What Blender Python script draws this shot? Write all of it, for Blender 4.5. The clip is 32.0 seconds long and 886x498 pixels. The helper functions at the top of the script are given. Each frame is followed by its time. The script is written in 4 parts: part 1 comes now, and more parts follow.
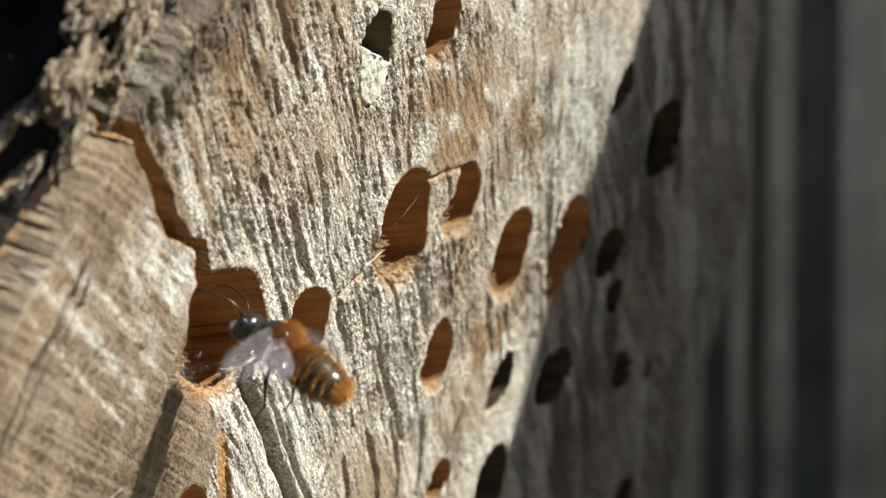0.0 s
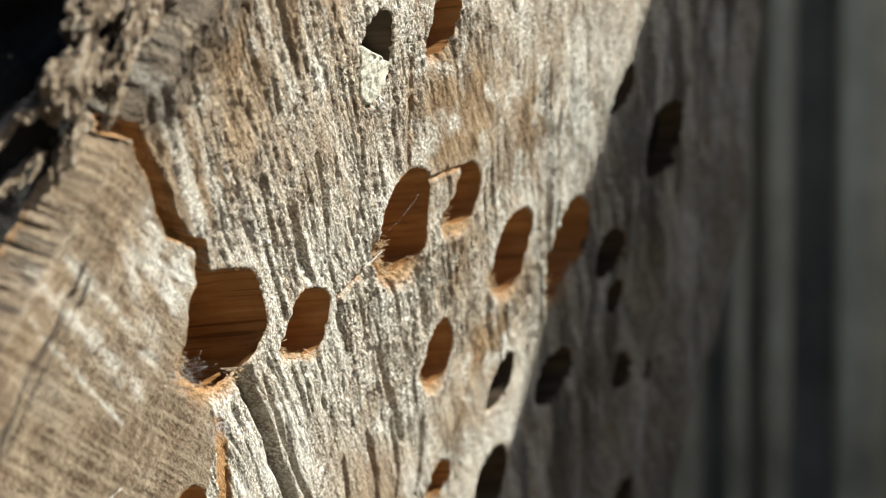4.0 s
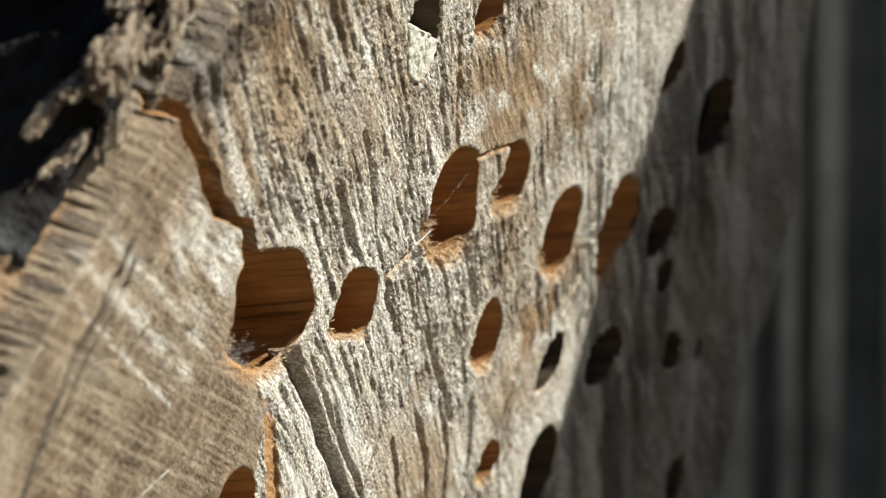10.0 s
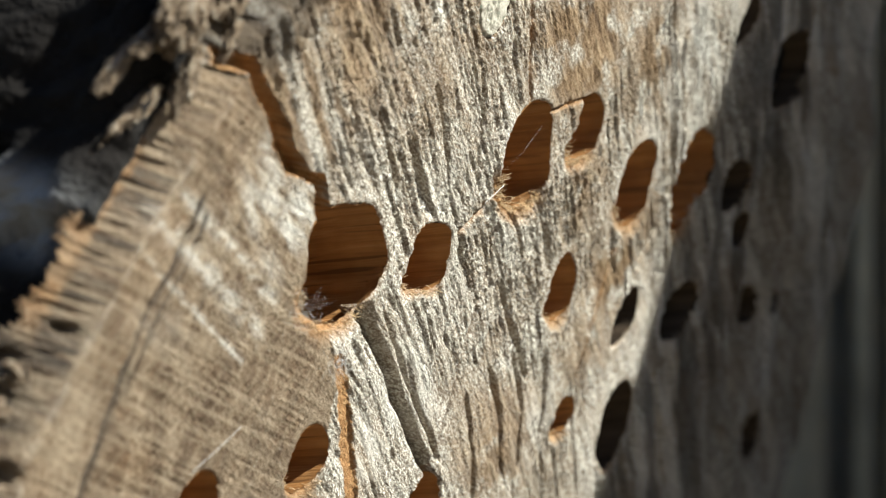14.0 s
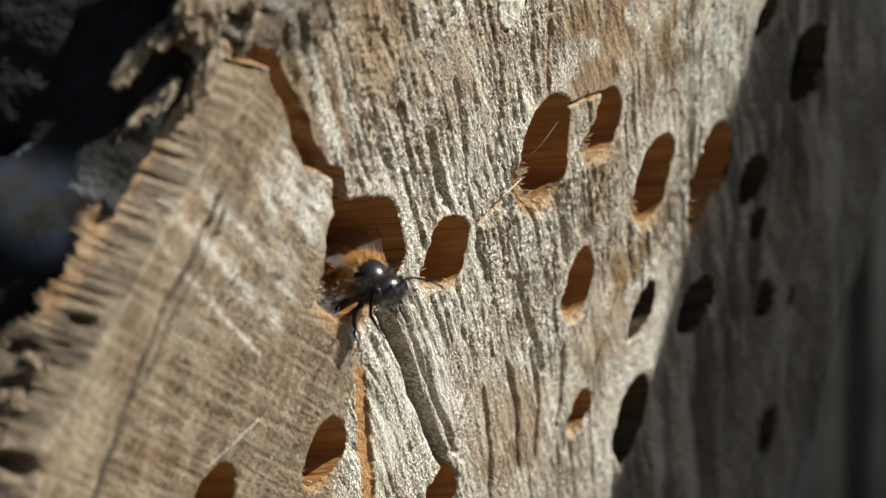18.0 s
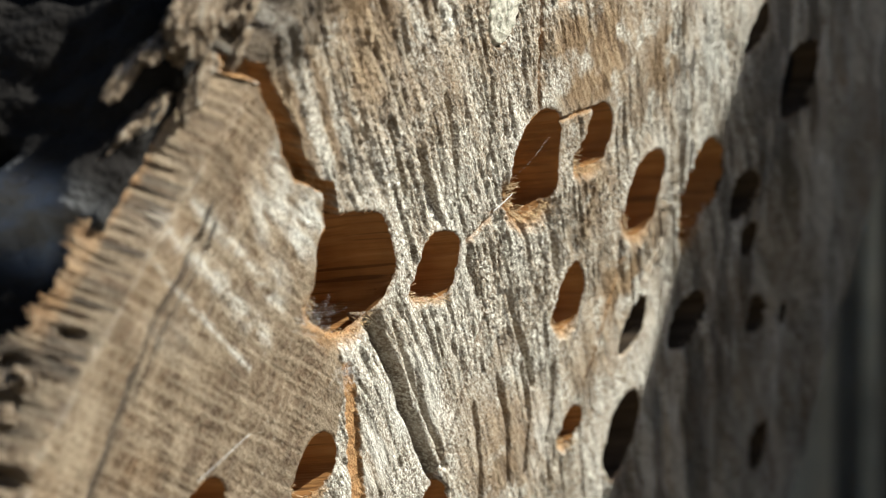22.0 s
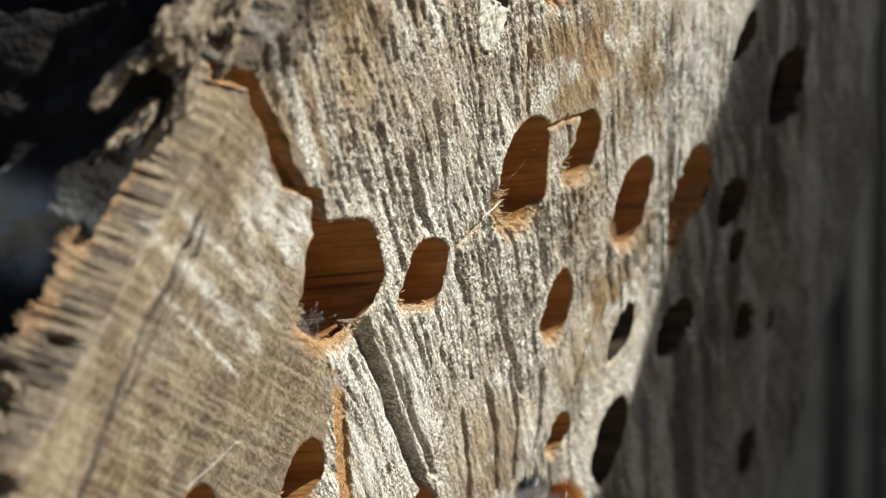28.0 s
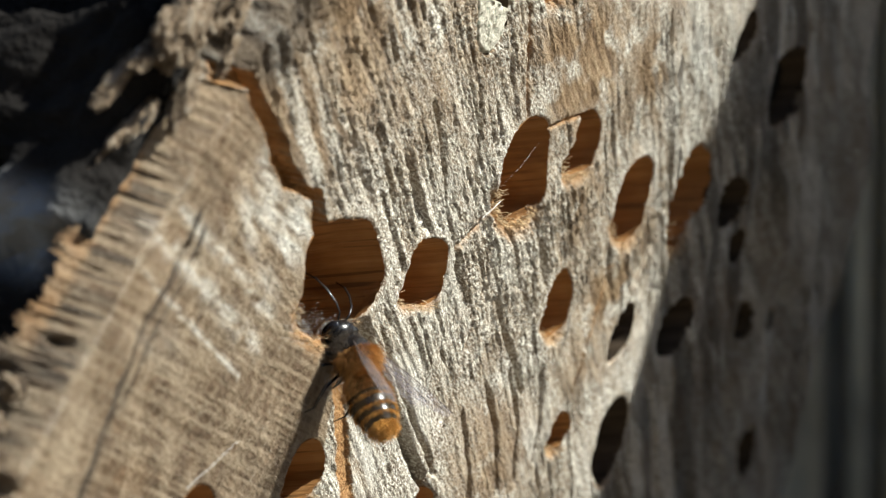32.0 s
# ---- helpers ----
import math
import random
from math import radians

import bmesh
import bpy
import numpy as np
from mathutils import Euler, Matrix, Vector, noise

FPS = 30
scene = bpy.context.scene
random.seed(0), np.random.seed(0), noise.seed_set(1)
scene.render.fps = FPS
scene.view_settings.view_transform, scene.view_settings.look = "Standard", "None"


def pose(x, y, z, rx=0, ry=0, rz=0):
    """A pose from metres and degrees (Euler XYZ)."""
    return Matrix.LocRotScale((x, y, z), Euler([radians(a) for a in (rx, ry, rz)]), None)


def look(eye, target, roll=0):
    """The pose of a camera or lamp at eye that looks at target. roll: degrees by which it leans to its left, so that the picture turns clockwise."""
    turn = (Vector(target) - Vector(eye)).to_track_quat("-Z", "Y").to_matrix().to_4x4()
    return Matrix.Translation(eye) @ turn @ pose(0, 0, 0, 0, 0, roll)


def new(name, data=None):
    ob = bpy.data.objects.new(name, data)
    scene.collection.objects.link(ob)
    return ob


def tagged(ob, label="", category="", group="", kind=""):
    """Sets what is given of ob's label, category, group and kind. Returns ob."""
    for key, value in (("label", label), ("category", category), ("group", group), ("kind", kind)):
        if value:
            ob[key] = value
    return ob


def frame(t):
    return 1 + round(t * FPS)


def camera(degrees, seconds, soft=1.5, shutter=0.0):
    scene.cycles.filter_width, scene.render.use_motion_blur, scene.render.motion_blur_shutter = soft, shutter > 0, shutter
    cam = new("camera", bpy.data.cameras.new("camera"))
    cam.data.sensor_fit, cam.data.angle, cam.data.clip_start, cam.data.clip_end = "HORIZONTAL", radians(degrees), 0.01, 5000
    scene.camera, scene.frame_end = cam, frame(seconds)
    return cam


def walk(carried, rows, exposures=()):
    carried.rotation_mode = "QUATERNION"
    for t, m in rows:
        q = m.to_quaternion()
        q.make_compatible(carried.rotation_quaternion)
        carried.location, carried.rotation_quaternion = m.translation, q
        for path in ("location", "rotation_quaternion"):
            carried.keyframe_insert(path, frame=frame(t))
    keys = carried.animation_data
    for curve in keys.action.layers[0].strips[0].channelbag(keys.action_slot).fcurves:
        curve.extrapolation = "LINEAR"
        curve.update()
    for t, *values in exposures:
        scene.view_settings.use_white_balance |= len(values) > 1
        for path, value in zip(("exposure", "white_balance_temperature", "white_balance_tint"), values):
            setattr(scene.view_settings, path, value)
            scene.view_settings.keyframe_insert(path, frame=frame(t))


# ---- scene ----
# ---------------------------------------------------------------- the camera
def aim(yaw, pitch, roll, forward):
    """Tripod head: degrees, and millimetres forward along the line of sight."""
    turn = (Matrix.Rotation(radians(yaw), 4, "Z") @ Matrix.Rotation(radians(90 + pitch), 4, "X")
            @ Matrix.Rotation(radians(roll), 4, "Z"))
    ahead = Vector((0, math.cos(radians(-4)), math.sin(radians(-4)))) * forward * 0.001
    return Matrix.Translation(Vector((0, -0.26, 0.1362)) + ahead) @ turn


cam = camera(16.0, 32.0, 1.0, 0.3)
cam.data.dof.use_dof = True
cam.data.dof.focus_distance = 0.2695
cam.data.dof.aperture_fstop = 47.0
walk(cam, [
    (0.0, aim(-2.354, -2.961, 0.30, -5.02)),
    (3.5, aim(-2.354, -2.961, 0.33, -4.79)),
    (5.5, aim(-2.338, -2.970, 0.31, -4.18)),
    (6.0, aim(-2.284, -3.010, 0.32, -3.92)),
    (6.5, aim(-2.237, -3.042, 0.32, -3.68)),
    (7.0, aim(-2.204, -3.109, 0.31, -3.56)),
    (7.5, aim(-2.152, -3.092, 0.28, -3.51)),
    (8.0, aim(-2.067, -3.094, 0.28, -3.84)),
    (8.5, aim(-1.939, -3.112, 0.25, -3.64)),
    (9.0, aim(-1.789, -3.140, 0.22, -3.32)),
    (9.5, aim(-1.646, -3.211, 0.19, -2.86)),
    (10.0, aim(-1.481, -3.333, 0.16, -2.21)),
    (10.5, aim(-1.332, -3.477, 0.13, -1.67)),
    (11.0, aim(-1.181, -3.611, 0.10, -1.23)),
    (11.5, aim(-1.024, -3.732, 0.05, -0.86)),
    (12.0, aim(-0.851, -3.851, -0.02, -0.60)),
    (12.5, aim(-0.676, -3.940, -0.07, -0.53)),
    (13.0, aim(-0.497, -4.017, -0.11, -0.30)),
    (13.5, aim(-0.319, -4.083, -0.15, -0.24)),
    (14.0, aim(-0.151, -4.149, -0.14, -0.24)),
    (14.5, aim(-0.029, -4.205, -0.13, -0.27)),
    (16.5, aim(0.081, -4.278, -0.11, -0.37)),
    (17.0, aim(0.108, -4.283, -0.10, -0.49)),
    (17.5, aim(0.138, -4.283, -0.08, -0.57)),
    (18.0, aim(0.168, -4.271, -0.08, -0.61)),
    (18.5, aim(0.202, -4.269, -0.08, -0.58)),
    (19.0, aim(0.232, -4.267, -0.07, -0.54)),
    (19.5, aim(0.253, -4.262, -0.06, -0.53)),
    (20.0, aim(0.280, -4.264, -0.04, -0.47)),
    (20.5, aim(0.295, -4.250, -0.02, -0.49)),
    (21.0, aim(0.221, -4.182, -0.00, -0.40)),
    (21.5, aim(0.121, -4.091, 0.01, -0.41)),
    (22.0, aim(-0.000, -4.000, 0.06, -0.44)),
    (22.5, aim(-0.098, -3.931, 0.05, -0.43)),
    (23.0, aim(-0.177, -3.885, 0.05, -0.45)),
    (23.5, aim(-0.206, -3.870, 0.07, -0.59)),
    (24.0, aim(-0.208, -3.869, 0.07, -0.59)),
    (32.0, aim(-0.208, -3.869, 0.06, -0.66)),
], [(0.0, 1.27), (8.0, 1.25), (9.0, 1.12), (10.0, 1.18), (14.5, 1.17), (16.5, 0.98), (18.3, 0.98), (18.9, 1.19), (19.2, 1.17), (20.0, 1.03), (21.0, 1.19), (22.0, 1.13), (25.5, 1.13), (32.0, 1.12)])

# ---------------------------------------------------------------- the face of the log, as a frame of its own
# u runs along the sawn face away from the viewer, v up the face, h out of it; millimetres
ORIGIN = Vector((-0.00694, -0.00775, 0.11661))
EU = Vector((0.37102, 0.91006, -0.18478))
EV = Vector((0.30970, 0.06633, 0.94852))
EN = Vector((0.87546, -0.40915, -0.25724))
FACE = Matrix(((EU.x, EV.x, EN.x, ORIGIN.x), (EU.y, EV.y, EN.y, ORIGIN.y), (EU.z, EV.z, EN.z, ORIGIN.z), (0, 0, 0, 1)))
MM = 0.001
CENTRE_U, CENTRE_V, RADIUS = 48.0, -16.5, 96.0

# ---------------------------------------------------------------- light
SUN = (EV * 0.872 + EN * 0.490).normalized()
sun_data = bpy.data.lights.new("sun", "SUN")
sun_data.energy, sun_data.angle, sun_data.color = 5.0, radians(0.53), (0.985, 1.0, 0.92)
sun = new("sun", sun_data)
sun.matrix_world = look(SUN * 3, (0, 0, 0))

world = bpy.data.worlds.new("sky")
scene.world = world
world.use_nodes = True
wn = world.node_tree
sky = wn.nodes.new("ShaderNodeTexSky")
sky.sky_type, sky.sun_disc = "NISHITA", False
sky.sun_elevation, sky.sun_rotation = math.asin(SUN.z), math.atan2(SUN.x, SUN.y)
wn.nodes["Background"].inputs["Strength"].default_value = 0.07
wn.links.new(sky.outputs[0], wn.nodes["Background"].inputs["Color"])
scene.view_settings.exposure = 1.2


# ---------------------------------------------------------------- materials
class Nodes:
    """A short way to write a node material."""

    def __init__(self, name):
        self.mat = bpy.data.materials.new(name)
        self.mat.use_nodes = True
        self.tree = self.mat.node_tree
        self.bsdf = self.tree.nodes["Principled BSDF"]

    def add(self, kind, **values):
        node = self.tree.nodes.new("ShaderNode" + kind)
        for key, value in values.items():
            node.inputs[key].default_value = value
        return node

    def link(self, a, b):
        self.tree.links.new(a, b)

    def coords(self, scale=(1, 1, 1), turn=(0, 0, 0)):
        tc = self.add("TexCoord")
        turned, mp = self.add("Mapping"), self.add("Mapping")
        turned.inputs["Rotation"].default_value = [radians(a) for a in turn]
        mp.inputs["Scale"].default_value = scale
        self.link(tc.outputs["Object"], turned.inputs["Vector"])
        self.link(turned.outputs[0], mp.inputs["Vector"])
        return mp.outputs[0]

    def noise(self, vec, scale, detail=4, rough=0.6, distortion=0.0):
        n = self.add("TexNoise", Scale=scale, Detail=detail, Roughness=rough, Distortion=distortion)
        self.link(vec, n.inputs["Vector"])
        return n.outputs["Fac"]

    def ramp(self, fac, *stops):
        r = self.add("ValToRGB")
        e = r.color_ramp.elements
        while len(e) < len(stops):
            e.new(0.5)
        for el, (p, c) in zip(e, stops):
            el.position, el.color = p, (*c, 1) if len(c) == 3 else c
        self.link(fac, r.inputs[0])
        return r.outputs[0]

    def mix(self, fac, a, b, blend="MIX"):
        m = self.add("MixRGB")
        m.blend_type = blend
        for slot, v in ((0, fac), (1, a), (2, b)):
            if isinstance(v, (int, float)):
                m.inputs[slot].default_value = v
            elif isinstance(v, tuple):
                m.inputs[slot].default_value = (*v, 1)
            else:
                self.link(v, m.inputs[slot])
        return m.outputs[0]

    def bump(self, height, distance, strength=1.0, normal=None):
        b = self.add("Bump", Strength=strength, Distance=distance)
        self.link(height, b.inputs["Height"])
        if normal is not None:
            self.link(normal, b.inputs["Normal"])
        return b.outputs[0]

    def done(self, color=None, rough=0.7, normal=None, **values):
        if isinstance(color, tuple):
            self.bsdf.inputs["Base Color"].default_value = (*color, 1)
        elif color is not None:
            self.link(color, self.bsdf.inputs["Base Color"])
        if isinstance(rough, (int, float)):
            self.bsdf.inputs["Roughness"].default_value = rough
        else:
            self.link(rough, self.bsdf.inputs["Roughness"])
        if normal is not None:
            self.link(normal, self.bsdf.inputs["Normal"])
        for key, value in values.items():
            self.bsdf.inputs[key.replace("_", " ")].default_value = value
        return self.mat


def sawn_wood():
    """Weathered end grain, tan and grey, with fresh orange wood where the attribute says so."""
    m = Nodes("weathered_sawn_wood")
    plain = m.coords()
    streak = m.coords((90, 1100, 300), (0, 0, 24))
    hatch = m.coords((1500, 160, 300), (0, 0, 14))
    blotch = m.noise(plain, 75, 4, 0.6)
    patch = m.noise(plain, 260, 4, 0.65)
    lines = m.noise(streak, 1.0, 5, 0.7)
    threads = m.noise(hatch, 1.0, 4, 0.7)
    grain = m.noise(m.coords((1100, 2300, 1200), (0, 0, 24)), 1.0, 4, 0.72)
    fuzz = m.noise(m.coords((2300, 5000, 2400), (0, 0, 24)), 1.0, 3, 0.75)
    swathes = m.noise(m.coords((38, 230, 100), (0, 0, 26)), 1.0, 4, 0.6)
    silver = m.ramp(swathes, (0.40, (0.12, 0.12, 0.12)), (0.60, (1, 1, 1)))
    tone = m.ramp(lines, (0.30, (0.070, 0.048, 0.032)), (0.42, (0.205, 0.152, 0.104)), (0.56, (0.330, 0.270, 0.200)), (0.74, (0.60, 0.555, 0.48)))
    hue = m.ramp(blotch, (0.36, (0.205, 0.128, 0.068)), (0.50, (0.325, 0.252, 0.172)), (0.66, (0.45, 0.405, 0.335)))
    col = m.mix(0.45, tone, hue)
    col = m.mix(m.ramp(patch, (0.50, (0.0, 0.0, 0.0)), (0.70, (0.6, 0.6, 0.6))), col, (0.225, 0.138, 0.070))
    tanned = m.ramp(m.noise(m.coords((45, 260, 100), (0, 0, 23)), 1.0, 4, 0.6), (0.44, (0.0, 0.0, 0.0)), (0.60, (0.85, 0.85, 0.85)))
    col = m.mix(tanned, col, m.ramp(lines, (0.32, (0.09, 0.054, 0.030)), (0.5, (0.235, 0.155, 0.088)), (0.7, (0.40, 0.295, 0.19))))
    col = m.mix(m.mix(1.0, silver, (0.60, 0.60, 0.60), "MULTIPLY"), col, m.ramp(lines, (0.34, (0.15, 0.12, 0.09)), (0.52, (0.46, 0.42, 0.355)), (0.70, (0.72, 0.685, 0.615))))
    col = m.mix(m.ramp(threads, (0.55, (0.0, 0.0, 0.0)), (0.72, (0.5, 0.5, 0.5))), col, (0.54, 0.48, 0.39))
    col = m.mix(m.ramp(grain, (0.34, (0.6, 0.6, 0.6)), (0.44, (0.0, 0.0, 0.0))), col, (0.085, 0.058, 0.036))
    bright = m.mix(1.0, m.ramp(fuzz, (0.48, (0.0, 0.0, 0.0)), (0.60, (1, 1, 1))), m.mix(0.45, silver, (1.0, 1.0, 1.0)), "MULTIPLY")
    col = m.mix(bright, col, (0.95, 0.92, 0.825))
    col = m.mix(m.ramp(fuzz, (0.34, (0.75, 0.75, 0.75)), (0.44, (0.0, 0.0, 0.0))), col, (0.10, 0.07, 0.045))
    worn, tan, fresh = m.add("Attribute"), m.add("Attribute"), m.add("Attribute")
    worn.attribute_name, tan.attribute_name = "pale", "brown"
    col = m.mix(tan.outputs["Fac"], col, m.ramp(lines, (0.34, (0.085, 0.050, 0.025)), (0.5, (0.235, 0.150, 0.080)), (0.66, (0.43, 0.315, 0.195))))
    col = m.mix(worn.outputs["Fac"], col, m.ramp(grain, (0.3, (0.40, 0.365, 0.31)), (0.6, (0.76, 0.73, 0.66))))
    stroke, block = m.add("Attribute"), m.add("Attribute")
    stroke.attribute_name, block.attribute_name = "dark", "block"
    hatch2 = m.noise(m.coords((70, 1800, 300), (0, 0, 8.5)), 1.0, 2, 0.55)
    hatch3 = m.noise(m.coords((70, 1200, 300), (0, 0, -55)), 1.0, 2, 0.55)
    net = m.mix(0.6, m.ramp(hatch2, (0.50, (0, 0, 0)), (0.57, (1, 1, 1))), m.ramp(hatch3, (0.50, (0, 0, 0)), (0.57, (1, 1, 1))), "SCREEN")
    net = m.mix(1.0, net, block.outputs["Fac"], "MULTIPLY")
    block_tone = m.ramp(m.noise(m.coords((300, 60, 100), (0, 0, -12)), 1.0, 4, 0.65), (0.36, (0.078, 0.045, 0.023)), (0.5, (0.145, 0.095, 0.055)), (0.66, (0.28, 0.21, 0.14)))
    inner = m.mix(1.0, block.outputs["Fac"], (0.88, 0.88, 0.88), "MULTIPLY")
    keep_pale = m.add("Invert")
    m.link(worn.outputs["Fac"], keep_pale.inputs["Color"])
    inner = m.mix(1.0, inner, keep_pale.outputs[0], "MULTIPLY")
    col = m.mix(inner, col, block_tone)
    col = m.mix(m.mix(0.27, (0.0, 0.0, 0.0), net), col, (0.50, 0.41, 0.29))
    # the dark attribute holds stains and painted shade
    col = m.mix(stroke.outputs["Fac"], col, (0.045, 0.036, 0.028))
    fresh.attribute_name = "fresh"
    fibre = m.noise(m.coords((2500, 2500, 120)), 1.0, 3, 0.6)
    orange = m.ramp(fibre, (0.3, (0.31, 0.145, 0.05)), (0.55, (0.40, 0.215, 0.088)), (0.78, (0.56, 0.37, 0.19)))
    col = m.mix(fresh.outputs["Fac"], col, orange)
    n1 = m.bump(lines, 0.0005, 0.9)
    n2 = m.bump(grain, 0.0004, 0.9, n1)
    n3 = m.bump(fuzz, 0.0004, 1.0, n2)
    n4 = m.bump(threads, 0.0003, 0.7, n3)
    return m.done(col, 0.8, n4, Specular_IOR_Level=0.3)


def fresh_wood():
    """Bored or split wood, orange-brown with dark lines along the bore."""
    m = Nodes("bored_wood")
    along = m.noise(m.coords((1300, 1300, 60), (21, 0, 0)), 1.0, 5, 0.65)
    dark = m.noise(m.coords((1500, 1500, 60), (21, 0, 0)), 1.0, 2, 0.5)
    patch = m.noise(m.coords(), 170, 3, 0.6)
    col = m.ramp(along, (0.3, (0.22, 0.098, 0.030)), (0.5, (0.36, 0.172, 0.056)), (0.72, (0.47, 0.25, 0.095)))
    col = m.mix(m.ramp(patch, (0.4, (0.5, 0.5, 0.5)), (0.65, (0, 0, 0))), col, (0.18, 0.078, 0.026))
    col = m.mix(m.ramp(dark, (0.31, (0.5, 0.5, 0.5)), (0.38, (0, 0, 0))), col, (0.025, 0.010, 0.004))
    return m.done(col, 0.75, m.bump(along, 0.0003, 0.8), Specular_IOR_Level=0.25)


def shade_bore():
    """Grey-brown bores, mostly far ones, darkened to stand in for their shade."""
    m = Nodes("shade_dark_bore")
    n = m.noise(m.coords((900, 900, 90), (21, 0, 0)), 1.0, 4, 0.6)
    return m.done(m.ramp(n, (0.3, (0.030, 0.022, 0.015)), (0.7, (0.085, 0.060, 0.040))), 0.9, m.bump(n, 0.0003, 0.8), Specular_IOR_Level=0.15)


def bark_material():
    m = Nodes("shade_dark_bark")
    c = m.coords()
    n = m.noise(c, 60, 6, 0.65)
    patch = m.noise(m.coords((1, 1, 0.6)), 38, 3, 0.5)
    # near-black base stands in for the shade over the bark
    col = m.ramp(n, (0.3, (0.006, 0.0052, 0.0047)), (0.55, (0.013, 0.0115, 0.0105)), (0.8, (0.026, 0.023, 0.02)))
    lichen_sheen = m.add("Attribute")
    lichen_sheen.attribute_name = "lichen_sheen"
    # grey lichen, paled to carry a sheen of sky light
    col = m.mix(lichen_sheen.outputs["Fac"], col, m.ramp(patch, (0.35, (0.12, 0.12, 0.12)), (0.6, (0.38, 0.38, 0.385))))
    return m.done(col, 1.0, m.bump(n, 0.004, 1.0, m.bump(m.noise(c, 400, 4, 0.7), 0.001, 0.8)), Specular_IOR_Level=0.08)


def rind_material():
    m = Nodes("torn_inner_bark")
    n = m.noise(m.coords((1.8, 0.45, 1.8), (0, 0, -28)), 700, 5, 0.75)
    col = m.ramp(n, (0.34, (0.014, 0.010, 0.007)), (0.44, (0.085, 0.055, 0.03)), (0.52, (0.27, 0.19, 0.12)), (0.66, (0.43, 0.38, 0.31)))
    return m.done(col, 0.9, m.bump(n, 0.0016, 1.0))


def mud_material():
    m = Nodes("dried_mud")
    n = m.noise(m.coords(), 1500, 5, 0.75)
    col = m.ramp(n, (0.35, (0.19, 0.21, 0.16)), (0.5, (0.42, 0.385, 0.31)), (0.7, (0.56, 0.525, 0.45)))
    return m.done(col, 0.95, m.bump(n, 0.0003, 1.0))


def plain_material(name, color, rough=0.6, scale=800, depth=0.0001, spread=0.35, **values):
    m = Nodes(name)
    n = m.noise(m.coords(), scale, 4, 0.6)
    lo = tuple(c * (1 - spread) for c in color)
    hi = tuple(min(1, c * (1 + spread)) for c in color)
    return m.done(m.ramp(n, (0.3, lo), (0.7, hi)), rough, m.bump(n, depth, 0.6), **values)


def wing_material():
    m = Nodes("clear_wing")
    out = m.tree.nodes["Material Output"]
    clear = m.add("BsdfTransparent")
    mixer = m.add("MixShader")
    weight = m.ramp(m.noise(m.coords((600, 200, 1)), 1.0, 2), (0.3, (0.02, 0.02, 0.02)), (0.7, (0.07, 0.07, 0.07)))
    m.link(weight, mixer.inputs[0])
    m.link(clear.outputs[0], mixer.inputs[1])
    crinkle = m.bump(m.noise(m.coords(), 1100, 2), 0.0004, 0.8)
    m.done((0.42, 0.37, 0.34), 0.2, crinkle)
    m.link(m.bsdf.outputs[0], mixer.inputs[2])
    shine, gloss = m.add("MixShader", Fac=0.08), m.add("BsdfGlossy", Roughness=0.25)
    gloss.inputs["Color"].default_value = (0.95, 0.86, 0.97, 1)
    m.link(crinkle, gloss.inputs["Normal"])
    m.link(mixer.outputs[0], shine.inputs[1])
    m.link(gloss.outputs[0], shine.inputs[2])
    m.link(shine.outputs[0], out.inputs[0])
    return m.mat


SHADE_BORE = shade_bore()
WOOD, BORE, BARK, RIND, MUD = sawn_wood(), fresh_wood(), bark_material(), rind_material(), mud_material()
SPLINTER = plain_material("pale_splinter", (0.56, 0.41, 0.24), 0.8)
FUZZ = plain_material("pale_wood_fibre", (0.68, 0.62, 0.51), 0.4)
THREAD = plain_material("white_fluff", (0.58, 0.57, 0.55), 0.6)
SOIL = plain_material("dry_soil", (0.13, 0.108, 0.078), 0.95, 9, 0.01, 0.5)
SLAT = plain_material("grey_green_slat", (0.70, 0.63, 0.48), 0.85, 30, 0.002, 0.4)
SLAT_DARK = plain_material("dark_backing", (0.42, 0.39, 0.31), 0.9, 20, 0.002, 0.4)
PLANK = plain_material("shade_panel_wood", (0.12, 0.125, 0.132), 0.85, 14, 0.002, 0.4)
CHITIN = plain_material("black_chitin", (0.010, 0.0095, 0.010), 0.27, 1500, 0.00004, 0.3)
BRONZE = plain_material("bronze_black_chitin", (0.028, 0.018, 0.008), 0.24, 1200, 0.00004, 0.4)
EYE = plain_material("dark_eye", (0.010, 0.010, 0.012), 0.15, 3000, 0.00003, 0.2)
FUR = plain_material("ginger_fur", (0.42, 0.20, 0.05), 0.7, 1800, 0.00002, 0.35)
GOLD = plain_material("golden_fur", (0.46, 0.215, 0.035), 0.65, 1800, 0.00002, 0.35)
BROWN_FUR = plain_material("dark_brown_fur", (0.060, 0.042, 0.028), 0.75, 1800, 0.00002, 0.4)
PALE_FUR = plain_material("pale_fur", (0.20, 0.18, 0.15), 0.7, 1800, 0.00002, 0.3)
WING = wing_material()
VEIN = plain_material("brown_vein", (0.05, 0.03, 0.02), 0.5)


# ---------------------------------------------------------------- building helpers
def mesh_of(name, verts, faces, material, smooth=True):
    me = bpy.data.meshes.new(name)
    me.from_pydata(verts, [], faces)
    me.materials.append(material)
    if smooth:
        me.polygons.foreach_set("use_smooth", [True] * len(me.polygons))
    me.update()
    return me


def part(name, me, parent, label="", place=None):
    ob = new(name, me)
    ob.parent = parent
    if place is not None:
        ob.matrix_basis = place
    if label:
        ob["label"] = label
    return ob


